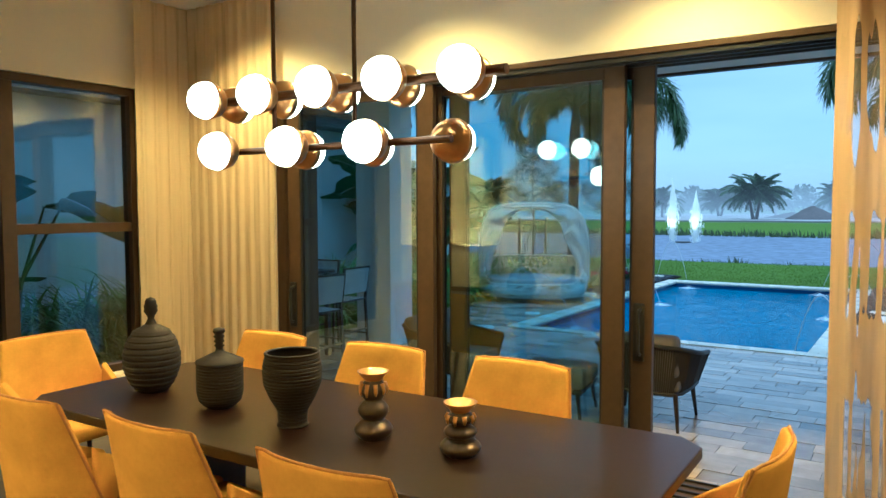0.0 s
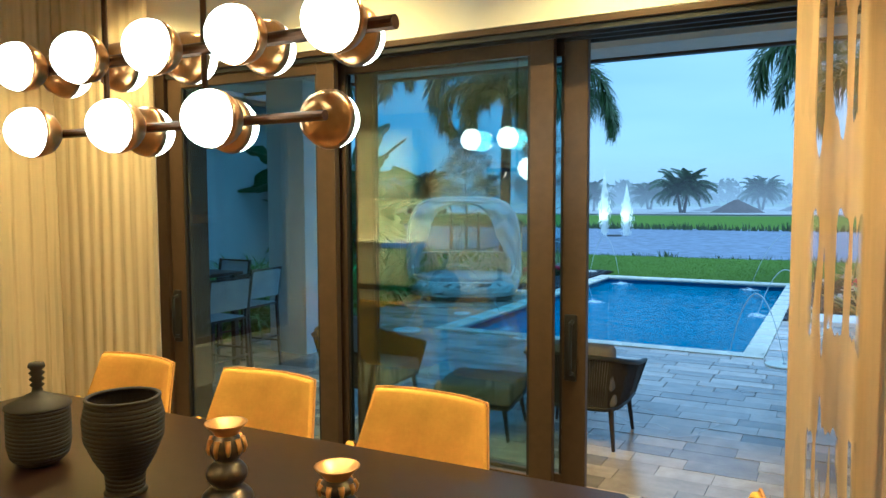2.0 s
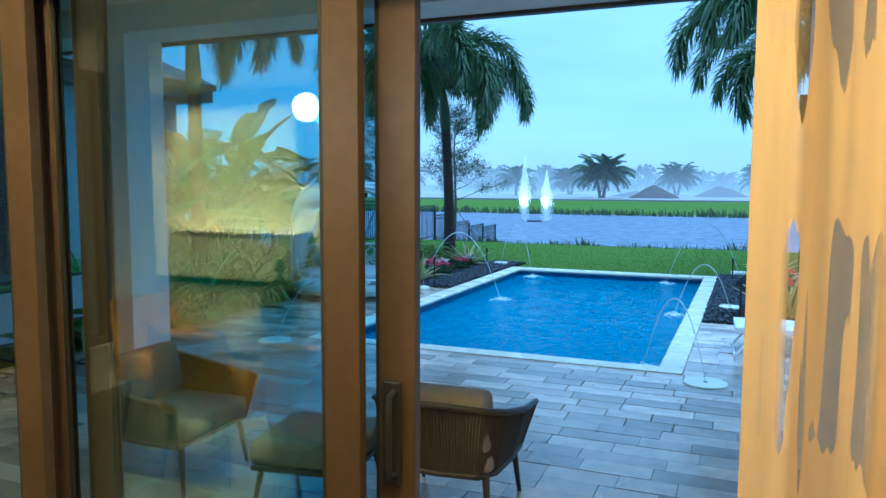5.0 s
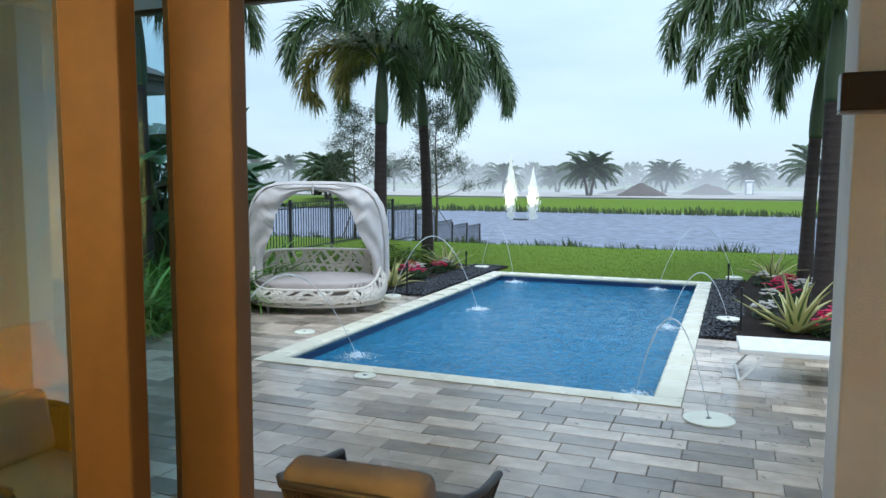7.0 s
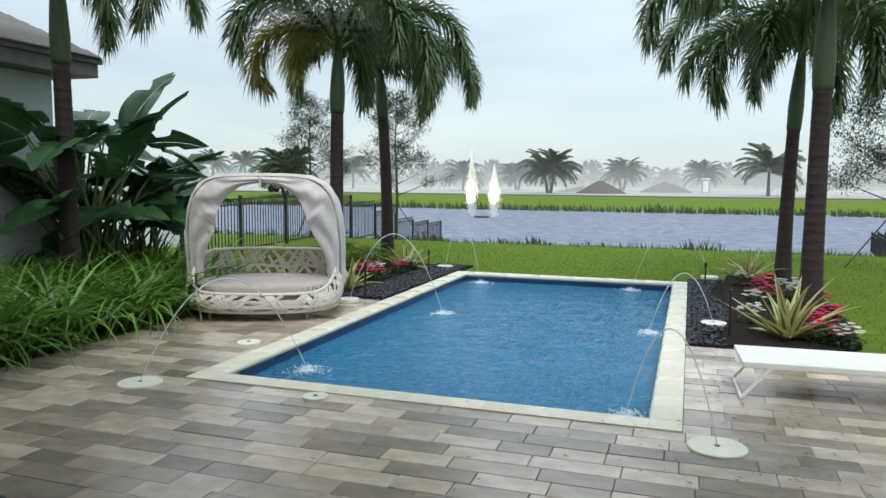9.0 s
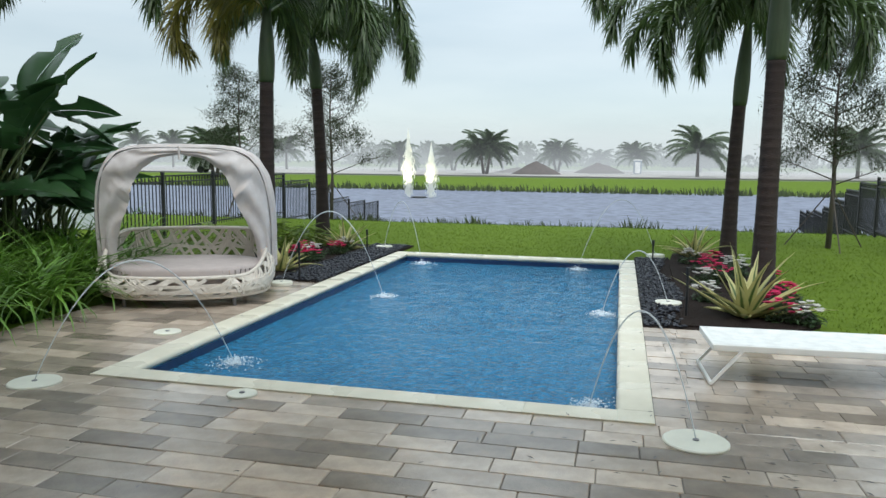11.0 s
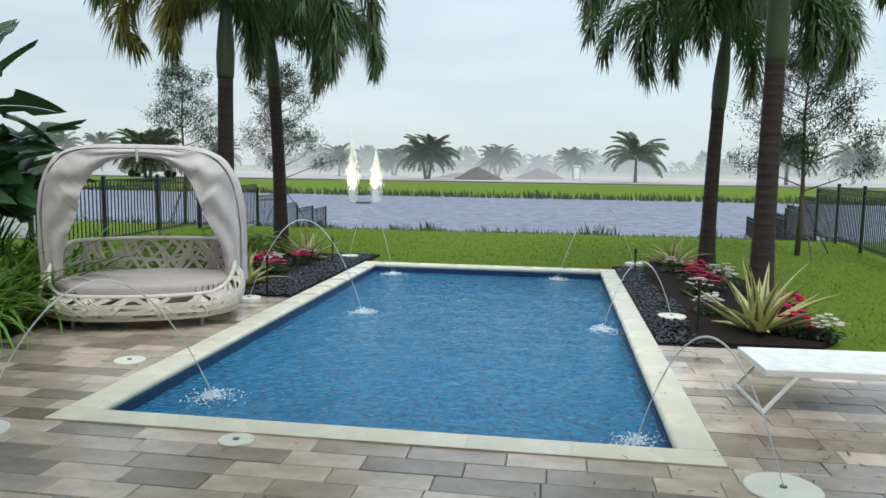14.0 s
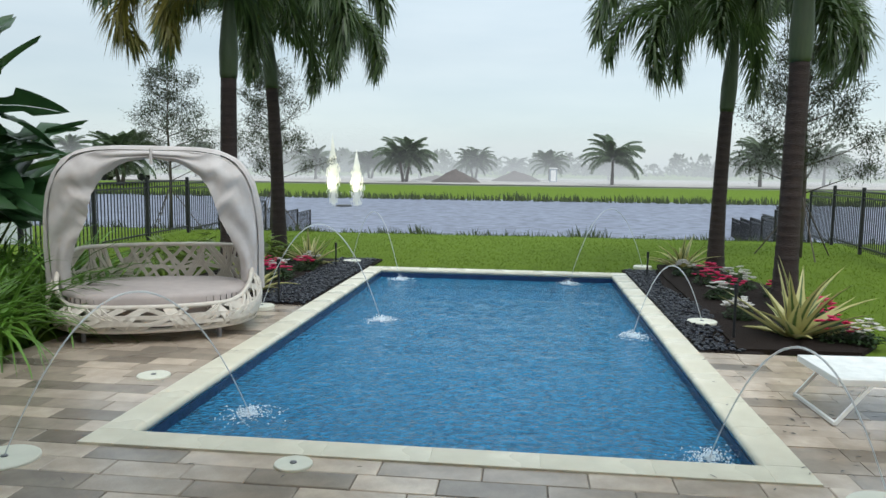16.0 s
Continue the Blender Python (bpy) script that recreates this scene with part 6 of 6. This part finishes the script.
# ---- lake fountain ----
fo = thing("lake_fountain", pose(-16.2, 59.6, -1.1), "lake fountain with two lit white plumes", "fountain")
part("float", lathe([(0, 0.12), (0.5, 0.12), (0.62, 0.05), (0.62, -0.1), (0, -0.1)], 20), M_BLACK, fo)
for dx, h, w in ((-0.85, 5.0, 0.7), (0.95, 3.9, 0.7)):
    q = random.Random(int(h))
    verts, faces = [], []
    for _ in range(1500):
        a, rr, s = q.uniform(0, 6.28), abs(q.gauss(0, 0.42)), q.random() ** 0.8
        z = h * s * (1 - 0.35 * min(1, rr))
        d = w * rr * (0.35 + 0.9 * (1 - s) ** 0.7 * s + 0.2 * (1 - s))
        x, y, ln, t = dx + d * math.cos(a), d * math.sin(a), q.uniform(0.08, 0.4), q.uniform(0.006, 0.022)
        o = len(verts)
        verts.extend([(x - t, y, z), (x + t, y, z), (x + t, y, z + ln), (x - t, y, z + ln)])
        faces.append((o, o + 1, o + 2, o + 3))
    tagged(raw("plume", verts, faces, M_SPRAY, fo), "white water plume", kind="stuff")
    fl = new("fountain_lamp", bpy.data.lights.new("fountain_lamp", "SPOT"))
    fl.data.energy, fl.data.color, fl.data.spot_size, fl.data.shadow_soft_size = 700, (1.0, 0.92, 0.55), radians(50), 0.1
    fl.matrix_world = pose(-16.2 + dx, 58.3, -1.0, 160, 0, 0)


# ---- far shore: palms, soil heaps, site, woods ----
def far_frond(length, seed):
    q = random.Random(seed)
    verts, faces = [], []
    n = 9
    pts, ang, p = [], radians(50), Vector((0, 0, 0))
    for i in range(n + 1):
        pts.append(p.copy())
        ang -= radians(100) / n
        p = p + Vector((math.cos(ang), 0, math.sin(ang))) * length / n
    for i in range(1, n):
        for sd in (-1, 1):
            for k in range(3):
                o = pts[i].lerp(pts[min(i + 1, n)], k / 3)
                e = o + Vector((0.25, sd * 0.62, -0.45 + q.uniform(-0.12, 0.12))) * (0.75 * math.sin(math.pi * (0.15 + 0.8 * i / n)))
                b = len(verts)
                verts.extend([tuple(o), tuple(o + Vector((0.16, 0, 0))), tuple(e)])
                faces.append((b, b + 1, b + 2))
    me = bpy.data.meshes.new("frond")
    me.from_pydata(verts, [], faces)
    me.materials.append(M_FARLEAF)
    return me


FF = far_frond(2.9, 3)


def coconut_palm(x, y, height, seed, stems=1, size=1.0):
    t = thing("coconut_palm", pose(x, y, bank_height(x, y) - 0.1), "distant bushy coconut palm on the far shore", "palm", "palms on the far shore")
    q = random.Random(seed)
    for s in range(stems):
        lx = (s - (stems - 1) / 2) * 0.9
        top = Vector((lx * 1.6, 0, height * q.uniform(0.5, 0.58)))
        part("trunk", tube([(lx * 0.4, 0, 0), (lx, 0, top.z * 0.5), top], [0.26, 0.2, 0.15], 7), M_BARK, t)
        for i in range(40):
            shared("frond", FF, t, Matrix.Translation(top) @ pose(0, 0, 0, 0, q.uniform(-60, 30), 360 * i * 0.382 + q.uniform(-12, 12)) @ Matrix.Diagonal((size * 1.2, size * 1.2, size * 1.2, 1)))


for i, (x, y, h, st, sz) in enumerate(((-19.8, 107.4, 5.6, 2, 1.25), (8.2, 105.3, 6.4, 1, 1.4), (27.0, 105.8, 6.0, 1, 1.3), (-12.6, 140.2, 5.6, 2, 1.15), (1.0, 142.4, 5.4, 1, 1.2), (-50.3, 88.0, 5.6, 2, 1.3), (-97.5, 138.0, 8.6, 1, 1.25), (-89.6, 138.2, 8.8, 1, 1.25), (-36.5, 120.9, 4.6, 1, 1.2), (-31.7, 139.7, 4.8, 2, 1.1), (-60.6, 129.6, 6.0, 1, 1.2), (13.2, 154.8, 4.6, 2, 1.2), (41.3, 122.9, 6, 1, 1.3), (-5.8, 163.6, 4.2, 1, 1.2), (-24.7, 153.8, 5.2, 1, 1.2))):
    coconut_palm(x, y, h, i, st, sz)

structure("building_site", prism([(-260, 104), (-60, 98), (20, 99), (260, 101), (260, 180), (-260, 180)], -0.12, -0.04), M_SITE, "wet sandy building site beyond the lake", "ground")
for x, y, w, h, seed in ((-12.9, 110.4, 3.6, 1.9, 1), (-4.8, 126.4, 4.2, 1.75, 2), (-17.6, 123.3, 4.0, 0.9, 3), (-15.1, 130.8, 3.0, 1.2, 4)):
    def heap(u, vv, x=x, y=y, w=w, h=h, seed=seed):
        a, q = 2 * math.pi * u, vv
        z = h * (1 - q) ** 0.9 * (1 + 0.25 * noise.noise((3 * q * math.cos(a), 3 * q * math.sin(a), seed)))
        return (x + w * q * math.cos(a) * (1 + 0.15 * noise.noise((math.cos(a), math.sin(a), seed))), y + w * q * math.sin(a), z - 0.1)
    tagged(part("soil_heap", sheet(heap, 26, 8, close_u=True), M_MOUND, None, smooth=True), "dark heap of excavated soil on the building site", "soil heap", "soil heaps")
pt = thing("portable_toilet", pose(1.2, 126.5, -0.1), "blue-grey portable toilet on the building site", "portable toilet")
part("cabin", box(-0.6, -0.6, 0, 0.6, 0.6, 2.1, 0.05), M_BLUEP, pt)
part("roof", box(-0.65, -0.65, 2.1, 0.65, 0.65, 2.3, 0.08), M_WHITE, pt)
part("door", box(-0.4, -0.64, 0.15, 0.4, -0.6, 1.9, 0.01), M_WHITE, pt)


tk = thing("site_truck", pose(-52.0, 92.0, -0.1, 0, 0, 12), "small white truck parked on the building site", "truck")
part("cab", box(-3.0, -1.0, 0.5, -1.2, 1.0, 2.4, 0.15), M_WHITE, tk)
part("windscreen", box(-3.02, -0.85, 1.5, -2.6, 0.85, 2.2, 0.05), M_SCREEN, tk)
part("load_bed", box(-1.1, -1.05, 0.7, 3.2, 1.05, 1.7, 0.05), M_WHITE, tk)
for x in (-2.2, 2.2):
    for y in (-0.95, 0.95):
        part("wheel", tube([(x, y - 0.14, 0.45), (x, y + 0.14, 0.45)], 0.45, 16), M_BLACK, tk)


def woods():
    q = random.Random(9)
    verts, faces = [], []
    for _ in range(240):
        x, y = q.uniform(-260, 230), q.uniform(185, 235)
        h, w = q.uniform(3.0, 7.0), q.uniform(2.0, 5.0)
        for _ in range(70):
            a, u = q.uniform(0, 6.28), q.random()
            cx, cz = x + w * math.cos(a) * math.sqrt(q.random()) * (1.1 - 0.6 * u), h * (0.15 + 0.85 * u)
            s = q.uniform(0.3, 0.8)
            o = len(verts)
            verts.extend([(cx - s, y, cz), (cx + s * q.uniform(0.3, 1), y, cz - s * 0.6), (cx + q.uniform(-s, s), y + q.uniform(-1, 1), cz + s)])
            faces.append((o, o + 1, o + 2))
    return raw("far_woods", verts, faces, M_FARLEAF)


tagged(woods(), "far belt of trees and palms beyond the site", "woods", kind="stuff")
# upright glowing sheets add painted haze, stronger with distance
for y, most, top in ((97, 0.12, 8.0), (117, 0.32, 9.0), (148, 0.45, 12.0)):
    mm = haze_sheet_material("glowing_haze_sheet", (0.72, 0.76, 0.78), 0.92, most, top)
    ms = structure("glowing_haze_sheet", sheet(lambda u, w, y=y: (-400 + 800 * u, 0, -1.0 + (top + 1.0) * w), 1, 1), mm, "pale glowing see-through sheet painting haze over the far shore", "mist")
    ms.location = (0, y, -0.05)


# ---- deck pavers, rows along x ----
deck = tagged(part("deck", prism([(-7.2, 5.37), (5.5, 5.37), (5.5, 13.5), (E_G - 0.02, 13.5), (E_G - 0.02, P_Y0 - COPE + 0.02), (W_G + 0.02, P_Y0 - COPE + 0.02), (W_G + 0.02, 15.15), (-7.2, 15.15)], -0.08, -0.012), M_JOINT), "wet grey-brown paver terrace round the pool", "terrace", kind="structure")


def lay_pavers():
    r = random.Random(8)
    row, gap = 0.198, 0.004
    lengths = (0.36, 0.46, 0.58)
    meshes = []
    for ln in lengths:
        me = bpy.data.meshes.new("paver")
        box(-ln / 2 + gap / 2, -row / 2 + gap / 2, -0.03, ln / 2 - gap / 2, row / 2 - gap / 2, 0.0, 0.005, 1).to_mesh(me)
        me.materials.append(M_PAVER)
        meshes.append(me)
    rest = bmesh.new()
    count = 0
    y = P_Y0 - COPE - 26 * row
    while y < 15.1:
        ends = [(-7.18, 5.5)]
        if y + row > P_Y0 - COPE + 0.01:
            ends = [(-7.18, W_G - 0.004), (E_G + 0.004, 5.5)]
        if y + row > 13.5:
            ends = [(-7.18, W_G - 0.004)]
        for x0, x1 in ends:
            x = x0
            first = True
            while x < x1 - 0.06:
                k = r.randrange(3)
                ln = lengths[k] * (r.uniform(0.4, 1.0) if first else 1.0)
                whole = not first
                first = False
                if x + ln > x1:
                    ln, whole = x1 - x, False
                cx = x + ln / 2
                near = whole and count < 300 and 8.55 < y < 10.6 and -6.4 < cx < 1.2
                dz = r.uniform(-0.0025, 0.0025)
                if near:
                    shared("paver", meshes[k], deck, pose(cx, y + row / 2, dz, r.uniform(-0.25, 0.25), r.uniform(-0.2, 0.2)))
                    count += 1
                else:
                    box(x + gap / 2, y + gap / 2, -0.03, x + ln - gap / 2, y + row - gap / 2, dz, bm=rest)
                x += ln
        y += row
    ob = part("paver_field", rest, M_PAVER_I, deck)
    tagged(ob, "wet grey-brown concrete pavers", kind="stuff")


lay_pavers()


# ---- fallen leaves and stray pebbles on the wet deck ----
def litter():
    q = random.Random(19)
    verts, faces = [], []
    for i in range(260):
        if i < 150:
            x, y = q.gauss(-0.5, 0.5), q.uniform(9.3, 13.2)
        else:
            x, y = q.uniform(-6.5, 2.5), q.uniform(7.5, 13.0)
        if P_X0 - 0.05 < x < P_X1 + 0.05 and y > P_Y0 - 0.05:
            continue
        on_stone = P_X0 - COPE < x < P_X1 + COPE and P_Y0 - COPE < y
        z, a, l, w = 0.016 if on_stone else 0.005, q.uniform(0, 6.28), q.uniform(0.015, 0.04), q.uniform(0.004, 0.009)
        c, s = math.cos(a), math.sin(a)
        o = len(verts)
        verts.extend([(x - l * c, y - l * s, z), (x + w * s, y - w * c, z + 0.004), (x + l * c, y + l * s, z + 0.002), (x - w * s, y + w * c, z + 0.003)])
        faces.append((o, o + 1, o + 2, o + 3))
    return raw("fallen_leaves", verts, faces, M_LITTER)


M_LITTER = material("wet_brown_leaf", (0.035, 0.025, 0.018), 0.4, scale=20, island=0.5)
tagged(litter(), "small dark wet leaves scattered on the deck", "leaves", kind="stuff")
